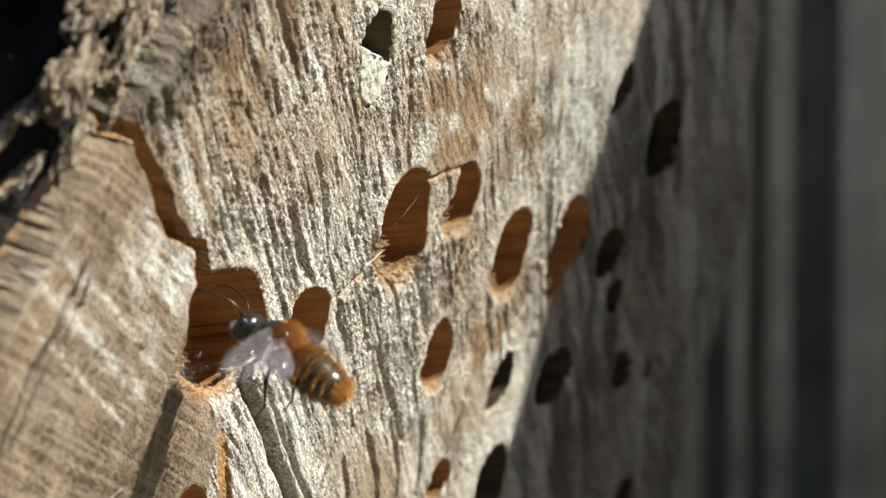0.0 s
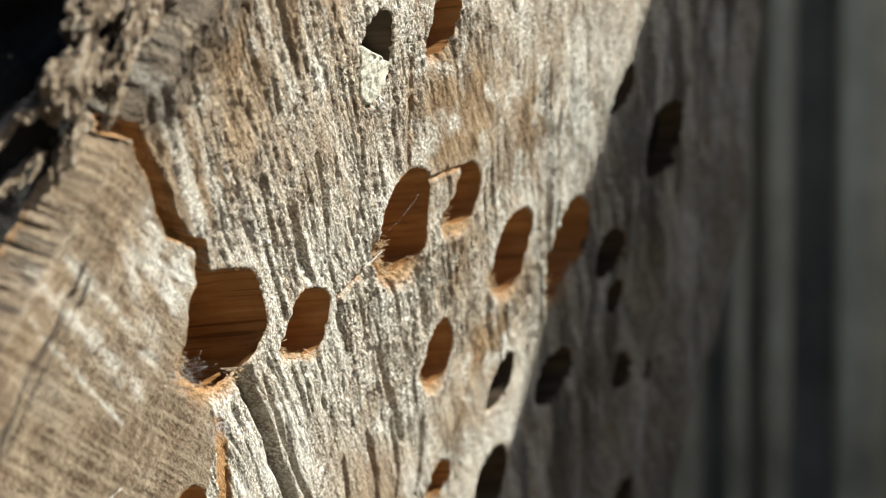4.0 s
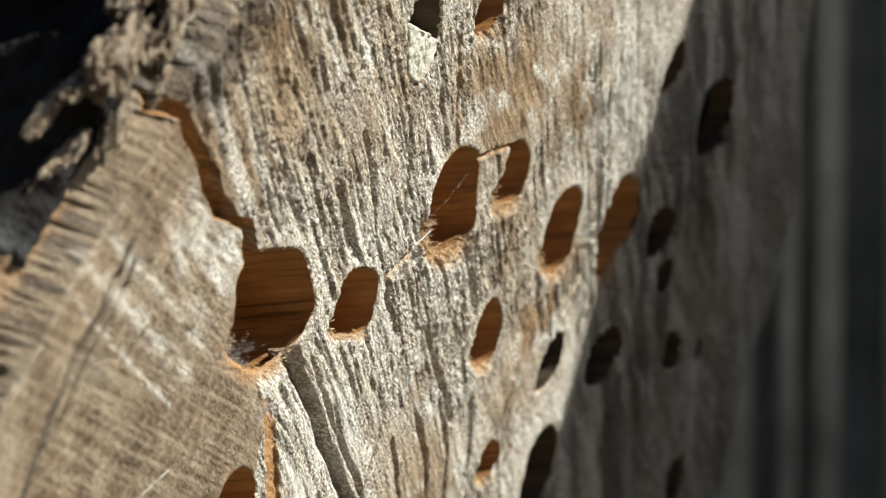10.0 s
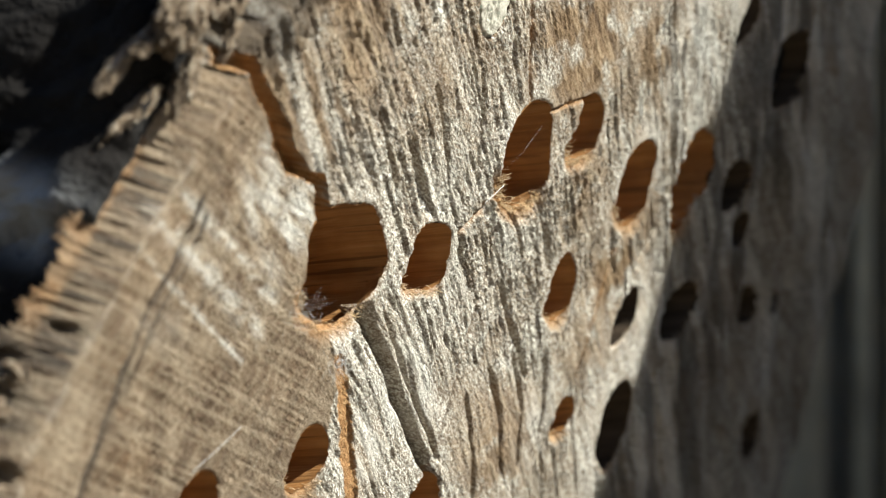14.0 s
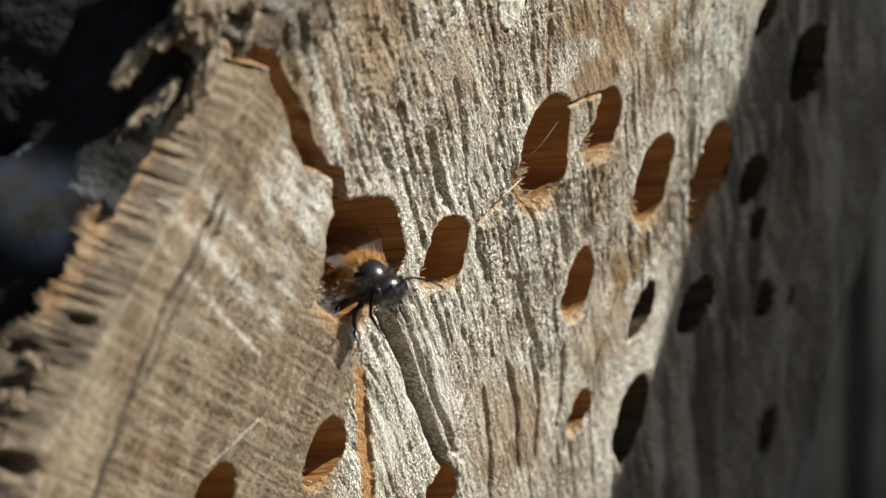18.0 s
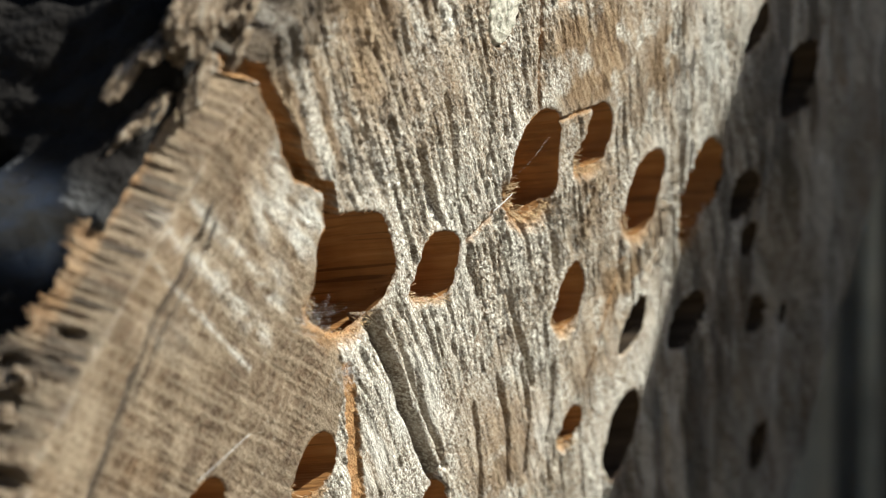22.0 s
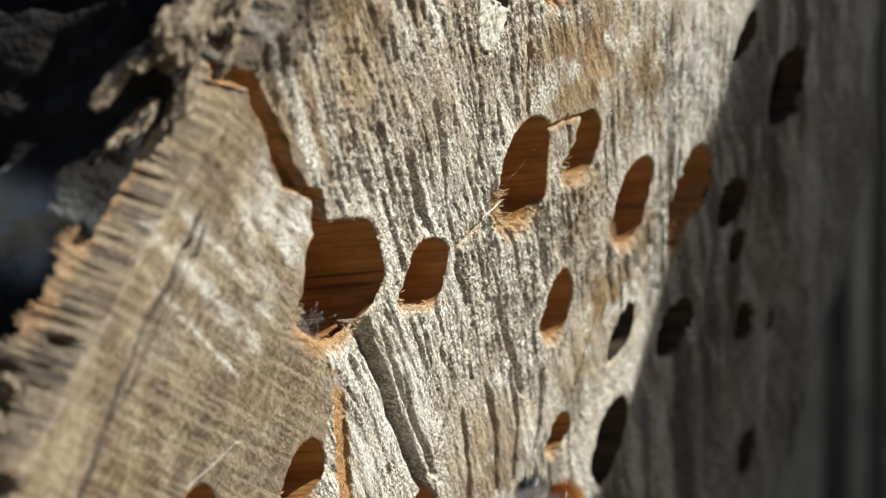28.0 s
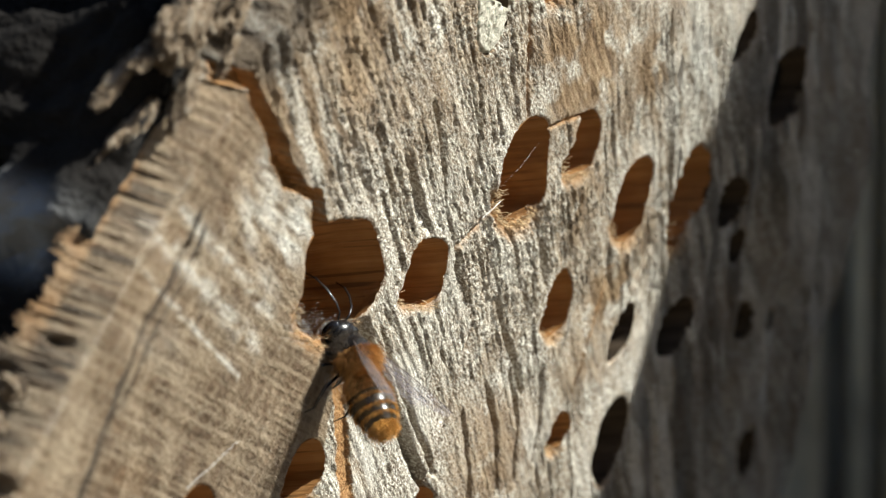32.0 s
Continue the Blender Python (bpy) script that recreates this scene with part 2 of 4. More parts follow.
def hashed(ix, iy, seed):
    n = (ix.astype(np.int64) * 374761393 + iy.astype(np.int64) * 668265263 + seed * 974711) & 0x7FFFFFFF
    n = ((n ^ (n >> 13)) * 1274126177) & 0x7FFFFFFF
    return ((n ^ (n >> 16)) & 0xFFFF) / 65535.0


def rough_noise(x, y, seed=0):
    """Value noise, 0 to 1, for arrays."""
    x, y = np.broadcast_arrays(np.asarray(x, float), np.asarray(y, float))
    fx, fy = np.floor(x), np.floor(y)
    tx, ty = x - fx, y - fy
    tx, ty = tx * tx * (3 - 2 * tx), ty * ty * (3 - 2 * ty)
    a, b = hashed(fx, fy, seed), hashed(fx + 1, fy, seed)
    c, d = hashed(fx, fy + 1, seed), hashed(fx + 1, fy + 1, seed)
    return (a * (1 - tx) + b * tx) * (1 - ty) + (c * (1 - tx) + d * tx) * ty


def layered(x, y, seed=0, octaves=4, gain=0.5):
    total, amp, norm = 0.0, 1.0, 0.0
    for k in range(octaves):
        total = total + amp * rough_noise(np.asarray(x) * 2 ** k, np.asarray(y) * 2 ** k, seed + 17 * k)
        norm += amp
        amp *= gain
    return total / norm


def smooth(x, lo, hi):
    t = np.clip((np.asarray(x, float) - lo) / (hi - lo), 0, 1)
    return t * t * (3 - 2 * t)


def tube(points, radii, sides=6):
    """Vertices and faces of a tapering tube through points."""
    verts, faces = [], []
    pts = [Vector(p) for p in points]
    for i, p in enumerate(pts):
        ahead = (pts[min(i + 1, len(pts) - 1)] - pts[max(i - 1, 0)]).normalized()
        side = ahead.cross(Vector((0.31, 0.17, 0.93))).normalized()
        other = ahead.cross(side)
        r = radii[i] if isinstance(radii, (list, tuple)) else radii
        for k in range(sides):
            a = 2 * math.pi * k / sides
            verts.append(p + (side * math.cos(a) + other * math.sin(a)) * r)
    for i in range(len(pts) - 1):
        for k in range(sides):
            k2 = (k + 1) % sides
            faces.append((i * sides + k, i * sides + k2, (i + 1) * sides + k2, (i + 1) * sides + k))
    faces.append(tuple(range(sides))[::-1])
    faces.append(tuple((len(pts) - 1) * sides + k for k in range(sides)))
    return verts, faces


def joined(pieces):
    verts, faces = [], []
    for v, f in pieces:
        base = len(verts)
        verts += list(v)
        faces += [tuple(i + base for i in q) for q in f]
    return verts, faces


def box_piece(x0, x1, y0, y1, z0, z1):
    v = [(x, y, z) for z in (z0, z1) for y in (y0, y1) for x in (x0, x1)]
    f = [(0, 2, 3, 1), (4, 5, 7, 6), (0, 1, 5, 4), (2, 6, 7, 3), (0, 4, 6, 2), (1, 3, 7, 5)]
    return v, f


# ---------------------------------------------------------------- setting: ground, fence, added shade walls
def build_ground():
    n, size = 60, 40.0
    xs = [math.copysign(abs(t) ** 3, t) * size for t in np.linspace(-1, 1, n)]
    verts = [(x, y, -0.0005 - 0.006 * rough_noise(x * 30, y * 30, 5) * (abs(x) + abs(y) < 3)) for y in xs for x in xs]
    faces = [(j * n + i, j * n + i + 1, (j + 1) * n + i + 1, (j + 1) * n + i) for j in range(n - 1) for i in range(n - 1)]
    ob = new("ground", mesh_of("ground", [tuple(map(float, v)) for v in verts], faces, SOIL))
    tagged(ob, "dry brown soil in the shade behind the log", "ground", kind="structure")


def build_fence():
    fence = tagged(new("fence"), "dark weathered screen of upright grey-green slats in the shade", "fence", kind="structure")
    fence.location = (0.110, 0.47, 0)
    back = mesh_of("backing", *box_piece(-0.6, 0.2, 0.022, 0.03, 0, 0.9), SLAT_DARK, False)
    part("backing", back, fence, "dark backing sheet behind the slats")
    def slat_mesh(w):
        rim = [(-0.5 * w, 0.0), (-0.44 * w, -0.004), (0.0, -0.0062), (0.44 * w, -0.004), (0.5 * w, 0.0)]
        v = []
        for z in (0.0, 0.9):
            v += [(x, y, z) for x, y in rim] + [(x, 0.006, z) for x, y in reversed(rim)]
        f = [(k, (k + 1) % 10, 10 + (k + 1) % 10, 10 + k) for k in range(10)] + [tuple(range(10))[::-1], tuple(range(10, 20))]
        return mesh_of("slat", v, f, SLAT)

    kinds = [(0.0996, slat_mesh(0.0042)), (0.1092, slat_mesh(0.0069)), (0.1297, slat_mesh(0.0128))]
    for k in range(-13, 4):
        for x, me in kinds:
            part("slat", me, fence, place=pose(x - 0.110 + k * 0.0446, float(0.003 * rough_noise(k, x * 90, 2)), 0))
    for z in (0.3, 0.7):
        part("rail", mesh_of("rail", *box_piece(-0.6, 0.2, 0.0061, 0.0219, z, z + 0.03), SLAT_DARK, False), fence)


def build_shade_walls():
    # added out of view: its edge casts the shadow across the face
    wall = tagged(new("shade_panel"), "unseen plank panel added to shade the far part of the log", "wall", kind="structure")
    wall.matrix_world = FACE
    for k in range(3):
        u0, out = 0.0765 + k * 0.16, 0.15 if k == 0 else 0.40
        part("plank", mesh_of("plank", *box_piece(u0, u0 + 0.156, -0.13, 1.5, out, out + 0.025), PLANK, False), wall)
    # added behind the viewer, unseen, to cut low sky light
    back = tagged(new("sky_blocker"), "unseen upright planks added to block sky light facing the log", "wall", kind="structure")
    back.location = (0, -0.8, 0)
    for k in range(12):
        x0 = -1.1 + k * 0.17
        part("plank", mesh_of("plank", *box_piece(x0, x0 + 0.166, -0.02 - 0.002 * (k % 2), 0.0, -0.01, 0.6), PLANK, False), back)


# ---------------------------------------------------------------- the log
# bores: u, v, half width along u, half width along v, depth, and how torn the lower lip is
BORES = {
    "a": (-0.3, 0.1, 7.55, 5.16, 42, 0.9), "b": (30.23, 13.79, 6.17, 4.36, 30, 1.7), "c": (15.9, 2.4, 4.2, 3.3, 26, 0.7),
    "d": (42.18, 18.17, 3.6, 3.2, 24, 1.0), "e": (59.5, 15.3, 4.6, 4.5, 26, 0.7), "f": (75.93, 18.04, 4.84, 5.65, 30, 0.7),
    "g": (48.6, 3.3, 3.27, 3.38, 24, 0.8), "h": (68.5, 2.6, 2.3, 3.1, 9, 0.2), "i": (4.56, -16.18, 4.16, 2.52, 26, 0.6),
    "j": (24.0, 31.7, 2.9, 3.5, 26, 0.6), "k": (11.74, 25.69, 3.56, 3.88, 20, 0.0), "m": (77.6, 35.5, 1.6, 3.0, 18, 0.1),
    "n": (96.27, 33.5, 6.0, 4.5, 24, 0.1), "p": (89.68, 19.32, 4.44, 2.5, 22, 0.1), "q": (97.18, 15.39, 3.28, 1.73, 20, 0.1),
    "r": (84.48, 4.88, 3.7, 2.9, 24, 0.1), "s": (108.48, 7.91, 3.31, 1.86, 20, 0.1), "t": (117.66, 9.49, 2.45, 1.48, 18, 0.1),
    "u": (75.42, -8.31, 3.47, 5.51, 28, 0.3), "v": (60.35, -8.68, 2.9, 1.94, 22, 0.8), "x": (122.9, -6.0, 2.9, 3.3, 20, 0.1),
    "y": (-12.6, -21.0, 3.4, 2.9, 22, 0.4), "z": (31.8, -19.0, 3.5, 3.1, 24, 0.5),
}
# how each outline differs from an ellipse: cosine and sine of twice, three, four and five times the angle
OUTLINE = {
    "a": (-0.001, -0.029, 0.015, 0.047, 0.003, -0.029, 0.024, 0.02), "b": (-0.095, -0.106, 0.016, -0.05, 0.014, -0.019), "c": (0.025, -0.009, 0.029, -0.036, -0.058, -0.053),
    "d": (-0.07, 0.01, 0.074, -0.019, -0.045, -0.006), "e": (-0.005, -0.05, -0.04, -0.03, -0.03, -0.01), "f": (-0.022, 0.003, -0.016, 0.057, -0.002, 0.039),
    "g": (0.04, -0.114, 0.023, -0.037, -0.026, 0.014), "i": (-0.178, -0.003, 0.014, 0.014, 0.03, 0.018),
    "h": (0.0, 0.13), "k": (0.0, -0.2), "n": (0.0, 0.08), "p": (-0.172, 0.039), "q": (-0.155, -0.035), "r": (-0.143, 0.181),
    "s": (-0.177, -0.076), "t": (-0.12, 0.019), "u": (0.179, -0.105), "v": (-0.141, 0.005), "x": (0.0, -0.1),
}
# where the near edge of the sawn face lies: v, u
EDGE_V = [-112, -40, -19.1, -15.3, -5.6, 4.8, 11.0, 13.0, 15.0, 18.0, 20.5, 23.5, 40.0, 60.0, 80.0]
EDGE_U = [30.0, -38.0, -40.8, -39.2, -35.4, -30.4, -27.0, -26.2, -25.6, -24.2, -22.6, -20.4, -12.0, 4.0, 46.0]
# outline of the split above the big bore, and of the one below it
SPLIT_TOP = [(-28.2, 11.1), (-26.5, 11.2), (-20.4, 8.3), (-15.1, 5.4), (-10.2, 5.2), (-8.6, 3.1), (-6.0, 1.5), (-4.5, 3.2), (-6.6, 4.2),
             (-8.9, 6.3), (-13.0, 6.1), (-18.3, 9.0), (-22.8, 11.2), (-25.5, 12.6), (-28.4, 12.1)]
SPLIT_LOW = [(2.9, -7.4), (4.9, -9.2), (9.0, -13.4), (13.5, -18.3), (17.5, -23.0), (19.9, -22.6), (16.1, -18.1), (11.4, -13.3), (7.2, -9.1), (4.5, -7.2)]
# furrows: depth, half width, then u, v along them
FURROWS = [
    (2.0, 0.55, [(6.4, -3.6), (13.9, -7.2), (20.5, -10.7), (27.4, -14.3), (33.9, -17.2)]),
    (0.8, 0.25, [(10.5, -3.2), (18.0, -7.4), (25.5, -11.2), (32.0, -14.6)]),
    (0.9, 0.30, [(33.0, 2.2), (38.0, -0.8), (43.5, -3.6), (46.5, -5.6)]),
    (0.8, 0.30, [(50.0, -3.0), (52.5, -6.0), (54.5, -9.0), (55.5, -13.0)]),
    (0.7, 0.35, [(36.0, 11.0), (41.0, 7.5), (44.5, 4.6)]),
    (0.8, 0.40, [(-27.2, -1.0), (-30.1, -8.5), (-31.4, -18.4), (-31.6, -24.0)]),
    (0.5, 0.30, [(-25.4, -1.5), (-28.3, -8.5), (-29.6, -14.4)]),
    (0.6, 0.25, [(19.8, 27.1), (23.0, 22.6), (26.4, 18.4)]),
    (0.5, 0.22, [(60.0, 9.6), (59.2, 6.1), (59.4, 0.4), (60.4, -4.2)]),
    (0.5, 0.16, [(31.4, 18.0), (35.4, 19.5), (39.6, 20.8)]),
    (0.6, 0.20, [(6.0, 16.0), (9.5, 13.5), (13.0, 11.0), (15.5, 8.2)]),
    (0.6, 0.18, [(13.0, 22.0), (15.0, 18.0), (18.5, 14.0), (21.0, 9.0)]),
    (0.6, 0.20, [(-3.0, 12.6), (1.5, 9.6), (5.0, 7.0)]),
    (0.7, 0.40, [(64.0, 24.0), (68.0, 19.0), (69.0, 12.0), (67.0, 6.5)]),
    (0.6, 0.25, [(28.6, 7.0), (29.5, 2.0), (29.8, -4.0), (30.5, -10.0), (31.0, -16.0)]),
    (0.6, 0.3, [(20.6, 5.4), (22.5, 7.2), (25.0, 9.0)]),
    (0.8, 0.30, [(37, -5.5), (43, -9.5), (48, -15)]), (0.7, 0.25, [(42, -4), (47.5, -8), (51.5, -14)]), (0.7, 0.25, [(33.5, -8.5), (39.5, -13.5), (44, -19)]),
    (1.0, 0.5, [(88, 30), (96, 22), (104, 14), (109, 4)]),
    (0.9, 0.5, [(100, 36), (108, 26), (114, 14), (118, 0)]),
    (0.8, 0.4, [(82, -2), (90, -8), (97, -14)]),
]
FRESH_FURROWS = {7: 0.9, 8: 0.8, 9: 1.0, 15: 0.7, 14: 0.25}


# pits along the near edge, cut in and painted dark: u, v, size
PITS = [(-37.9, -9.9, 0.8), (-40.5, -12.6, 0.7), (-40.6, -13.6, 1.0), (-42.2, -17.4, 1.3), (-41.4, -20.3, 0.9)]


def inside(poly, u, v):
    hit = np.zeros(u.shape, bool)
    for (x0, y0), (x1, y1) in zip(poly, poly[1:] + poly[:1]):
        if y0 != y1:
            cross = ((y0 > v) != (y1 > v)) & (u < (x1 - x0) * (v - y0) / (y1 - y0) + x0)
            hit ^= cross
    return hit


def near_line(points, u, v):
    best = np.full(u.shape, 1e9)
    for (x0, y0), (x1, y1) in zip(points, points[1:]):
        dx, dy = x1 - x0, y1 - y0
        t = np.clip(((u - x0) * dx + (v - y0) * dy) / (dx * dx + dy * dy), 0, 1)
        best = np.minimum(best, np.hypot(u - x0 - t * dx, v - y0 - t * dy))
    return best


def bore_distance(key, u, v):
    """1 on the bore's slightly ragged rim, less inside."""
    bu, bv, ru, rv, depth, torn = BORES[key]
    x, y = (u - bu) / ru, (v - bv) / rv
    a = np.arctan2(y, x)
    rag = 1 + 0.05 * (layered(a * 4 + 40, 0 * a, ord(key), 3) - 0.5) + 0.03 * (rough_noise(a * 14 + 90, 0 * a, ord(key) + 3) - 0.5)
    for n, value in enumerate(OUTLINE.get(key, ())):
        rag = rag + value * (np.sin if n % 2 else np.cos)((2 + n // 2) * a)
    return np.hypot(x, y) / rag


def edge_of(v):
    return np.interp(v, EDGE_V, EDGE_U)


def relief(u, v):
    """Height of the sawn face over its plane, and how fresh the wood is; millimetres."""
    u, v = np.asarray(u, float), np.asarray(v, float)
    chunk = inside(SPLIT_LOW + [(20, -60), (-90, -60), (-90, 10.4)] + SPLIT_TOP[:7], u, v)
    warp = 3.0 * (layered(u / 26, v / 22, 3, 2) - 0.5)
    jag = layered(u / 0.9, v / 0.5, 171, 2, 0.7) - 0.5
    across = u * (0.42 + 0.0055 * v) + 0.005 * u * np.abs(u) + 0.90 * v + 0.6 * warp + (0.15 + 0.25 * smooth(v, -8, 2)) * jag
    along = 0.88 * u - 0.47 * v
    h = 0.5 * (layered(u / 34, v / 26, 11, 3) - 0.5)
    line1 = 1 - smooth(np.abs(2 * rough_noise(across / 0.9, along / 40, 21) - 1), 0.0, 0.15)
    line2 = 1 - smooth(np.abs(2 * rough_noise(across / 1.5, along / 44, 27) - 1), 0.0, 0.12)
    line3 = 1 - smooth(np.abs(2 * rough_noise((across + 0.16 * along) / 1.6, along / 40, 29) - 1), 0.0, 0.10)
    swell = layered(across / 1.1, along / 18, 35, 2) - 0.5
    strength = 0.50 + 0.70 * smooth(layered(u / 15, v / 11, 31, 2), 0.35, 0.62)
    flat_zone = np.exp(-(((u - 37) / 14) ** 2 + ((v - 25) / 8) ** 2))
    strength = strength * (1 - 0.75 * flat_zone) * (1 + 0.9 * smooth(u, 70, 84))
    swathe = (layered((0.92 * u + 0.40 * v) / 5.5, (0.40 * u - 0.92 * v) / 26, 37, 3) - 0.5) * smooth(u, 66, 84)
    deep = 0.35 + 0.9 * layered(u / 8, v / 6, 33, 2)
    line4 = 1 - smooth(np.abs(2 * layered(across / 0.62, along / 14, 39, 2) - 1), 0.0, 0.25)
    line5 = 1 - smooth(np.abs(2 * rough_noise(across / 0.62, along / 22, 181) - 1), 0.0, 0.32)
    line6 = 1 - smooth(np.abs(2 * rough_noise((across + 0.1 * along) / 0.48, along / 16, 183) - 1), 0.0, 0.32)
    fine_lines = strength * (-0.15 * line5 - 0.13 * line6)
    strength = strength * (0.6 + 0.4 * smooth(v - 0.1 * u, -8, 2))
    saw = fine_lines + strength * deep * (-0.22 * line1 - 0.34 * line2 - 0.24 * line3 - 0.10 * line4 + 0.25 * swell)
    # the near block shows finer saw marks that cross
    fine1 = 1 - smooth(np.abs(2 * layered((0.155 * u + 0.988 * v + 0.3 * warp) / 0.8, (0.988 * u - 0.155 * v) / 16, 41, 2) - 1), 0.0, 0.25)
    fine2 = 1 - smooth(np.abs(2 * layered((0.82 * u - 0.57 * v) / 1.5, (0.57 * u + 0.82 * v) / 22, 43, 2) - 1), 0.0, 0.22)
    band = layered((0.28 * u + 0.96 * v) / 3.2, (0.96 * u - 0.28 * v) / 30, 49, 2) - 0.5
    chunky = -0.09 * fine1 * (0.4 + layered(u / 7, v / 6, 45, 2)) - 0.10 * fine2 + 0.18 * band + 0.08 * saw
    h = h + np.where(chunk, chunky - 0.15, saw) + 2.6 * swathe
    # crumbs of torn fibre ends all over the old wood, finer on the block and in the smooth brown patch
    crumb = (np.abs(2 * layered(along / 1.1, across / 0.5, 173, 2, 0.4) - 1) + 0.6 * np.abs(2 * rough_noise(along / 0.55, across / 0.27, 177) - 1)) / 1.1 - 0.5
    crumbly = (0.45 + 0.55 * smooth(v - 0.12 * u, -9, 1)) * (1 - 0.3 * smooth(u, 44, 62))
    h = h + 0.27 * crumb * np.where(chunk, 0.25, (1.0 - 0.6 * flat_zone) * crumbly) * (0.45 + 0.9 * layered(u / 9, v / 7, 175, 2)) + 0.35 * (layered(u / 4, v / 3, 53, 3) - 0.5)
    # deep ridges on the old wood beside the split
    old = (1 - smooth(u - 0.35 * v, -14, 2)) * ~chunk
    ridge_a = 1 - smooth(np.abs(2 * layered((across - 0.10 * along) / 1.3, along / 26, 161, 2) - 1), 0.0, 0.26)
    ridge_b = layered((across - 0.10 * along) / 1.2, along / 20, 163, 3) - 0.5
    h = h + old * (-0.26 * ridge_a + 0.34 * ridge_b)
    for key in "abcdegi":
        h = h * (0.35 + 0.65 * smooth(bore_distance(key, u, v), 1.0, 1.45))
    fresh = np.zeros(u.shape)
    for i, (depth, half, pts) in enumerate(FURROWS):
        wob = 0.5 * (rough_noise(u / 2.2, v / 2.2, 61 + i) - 0.5)
        d = np.abs(near_line(pts, u, v) + wob * half * 2)
        h = h - depth * np.exp(-(d / half) ** 2) * (0.55 + 0.9 * rough_noise(u / 4, v / 4, 71 + i))
        if i in FRESH_FURROWS:
            fresh = np.maximum(fresh, FRESH_FURROWS[i] * np.exp(-(d / (half * 1.2)) ** 2))
    # brown patches of newer wood
    fresh = np.maximum(fresh, 0.08 * smooth(layered(u / 15, v / 9, 83, 3), 0.56, 0.75))
    # torn lips under the bores
    for key, (bu, bv, ru, rv, depth, torn) in BORES.items():
        d = bore_distance(key, u, v)
        low = smooth(-(v - bv) / rv, 0.35, 0.95) * min(torn, 1.0)
        frayed = 0.75 + 0.5 * rough_noise(u / 1.6 + 0.4 * rough_noise(u / 2, v / 2, 99), v / 0.34, 97)
        lip = low * (1 - smooth(d, 1.0, 1.12 + 0.24 * torn * frayed))
        h = h - 0.8 * lip * frayed
        fresh = np.maximum(fresh, 1.1 * lip)
        fresh = np.maximum(fresh, 0.35 * (1 - smooth(d, 1.0, 1.05)))
        h = h - 0.25 * (1 - smooth(d, 0.98, 1.05))
    h = h + np.where(chunk, 0, 1.5 * np.exp(-((u - edge_of(v)) / 6) ** 2) * (layered(u / 3.5 + 2 * layered(u / 6, v / 6, 131, 2), v / 2.2, 133, 4, 0.6) - 0.5))
    # the near edge falls away to the torn side of the block
    x = edge_of(v) - u + 0.7 * (layered(v / 3.0, u * 0 + 3, 87, 3) - 0.5)
    side_cuts = smooth(np.abs(2 * layered(v / 0.9 + 0.25 * layered(u / 3, v / 3, 90, 2), u / 7, 91, 3) - 1), 0.0, 0.3)
    h = h - np.where(x > 0, np.minimum(x, 3.2) * 1.2 + np.maximum(x - 3.2, 0) * 5.5, 0)
    h = h - np.where((x > 0.2), smooth(x, 0.2, 1.2) * 0.40 * (1 - side_cuts) * layered(u / 4, v / 2, 89, 2) * 1.7, 0)
    h = h + np.where(x > 0, 0.8 * smooth(x, 0.5, 3) * (layered(u / 3, v / 2.4, 93, 3) - 0.5), 0)
    for pu, pv, size in PITS:
        wob = 1.2 * (layered(u / 0.8, v / 0.6, 98, 3) - 0.5)
        h = h - 1.8 * np.exp(-(((u - pu) / (size * 0.9)) ** 2 + ((v - pv) / (size * 0.8) + wob) ** 2))
    fresh = np.maximum(fresh, 0.42 * smooth(v, -12, -7) * (1 - smooth(v, 6, 9)) * smooth(x, 1.9, 2.5) * (0.4 + rough_noise(u / 2, v / 2, 95)))
    wob_u, wob_v = 0.7 * (layered(u / 2.2, v / 2.2, 101, 3, 0.4) - 0.5), 0.7 * (layered(u / 2.2, v / 2.2, 103, 3, 0.4) - 0.5)
    gap = inside(SPLIT_TOP, u + wob_u, v + wob_v) | inside(SPLIT_LOW, u + wob_u * 0.3, v + wob_v * 0.3)
    low_gap = inside(SPLIT_LOW, u + wob_u * 0.3, v + wob_v * 0.3)
    h = np.where(low_gap, h - 0.18, np.where(gap, h - 1.7, h))
    wide = gap.copy()
    for du, dv in ((0.12, 0), (-0.12, 0), (0, 0.1), (0, -0.1)):
        wide |= inside(SPLIT_TOP, u + wob_u + du, v + wob_v + dv) | inside(SPLIT_LOW, u + wob_u * 0.3 + du, v + wob_v * 0.3 + dv)
    fresh = np.where(wide, 1.0, fresh)
    return h, fresh


# worn pale places and browner ones: u, v, reach along u and v, amount
PALE = [(20, -9, 8, 5, 0.6), (31, 4, 6, 5, 0.4), (20, 10, 9, 6, 0.35), (-18, 3.0, 5, 3.2, 1.0), (-11, 2.6, 4, 3.4, 1.2), (-13, -1.5, 4, 2.6, 0.7), (16, -14, 4.5, 4, 0.9), (66, 30, 9, 8, 1.2), (71, 22, 4, 6, 1.0), (60, 22, 5, 5, 0.5), (53, -10, 4, 3.5, 0.8), (25, 2, 9, 4, 0.35),
        (-27, -8, 7, 2, 0.3), (-4, 9, 6, 5, 0.3), (72, 10, 4, 4, 0.4)]
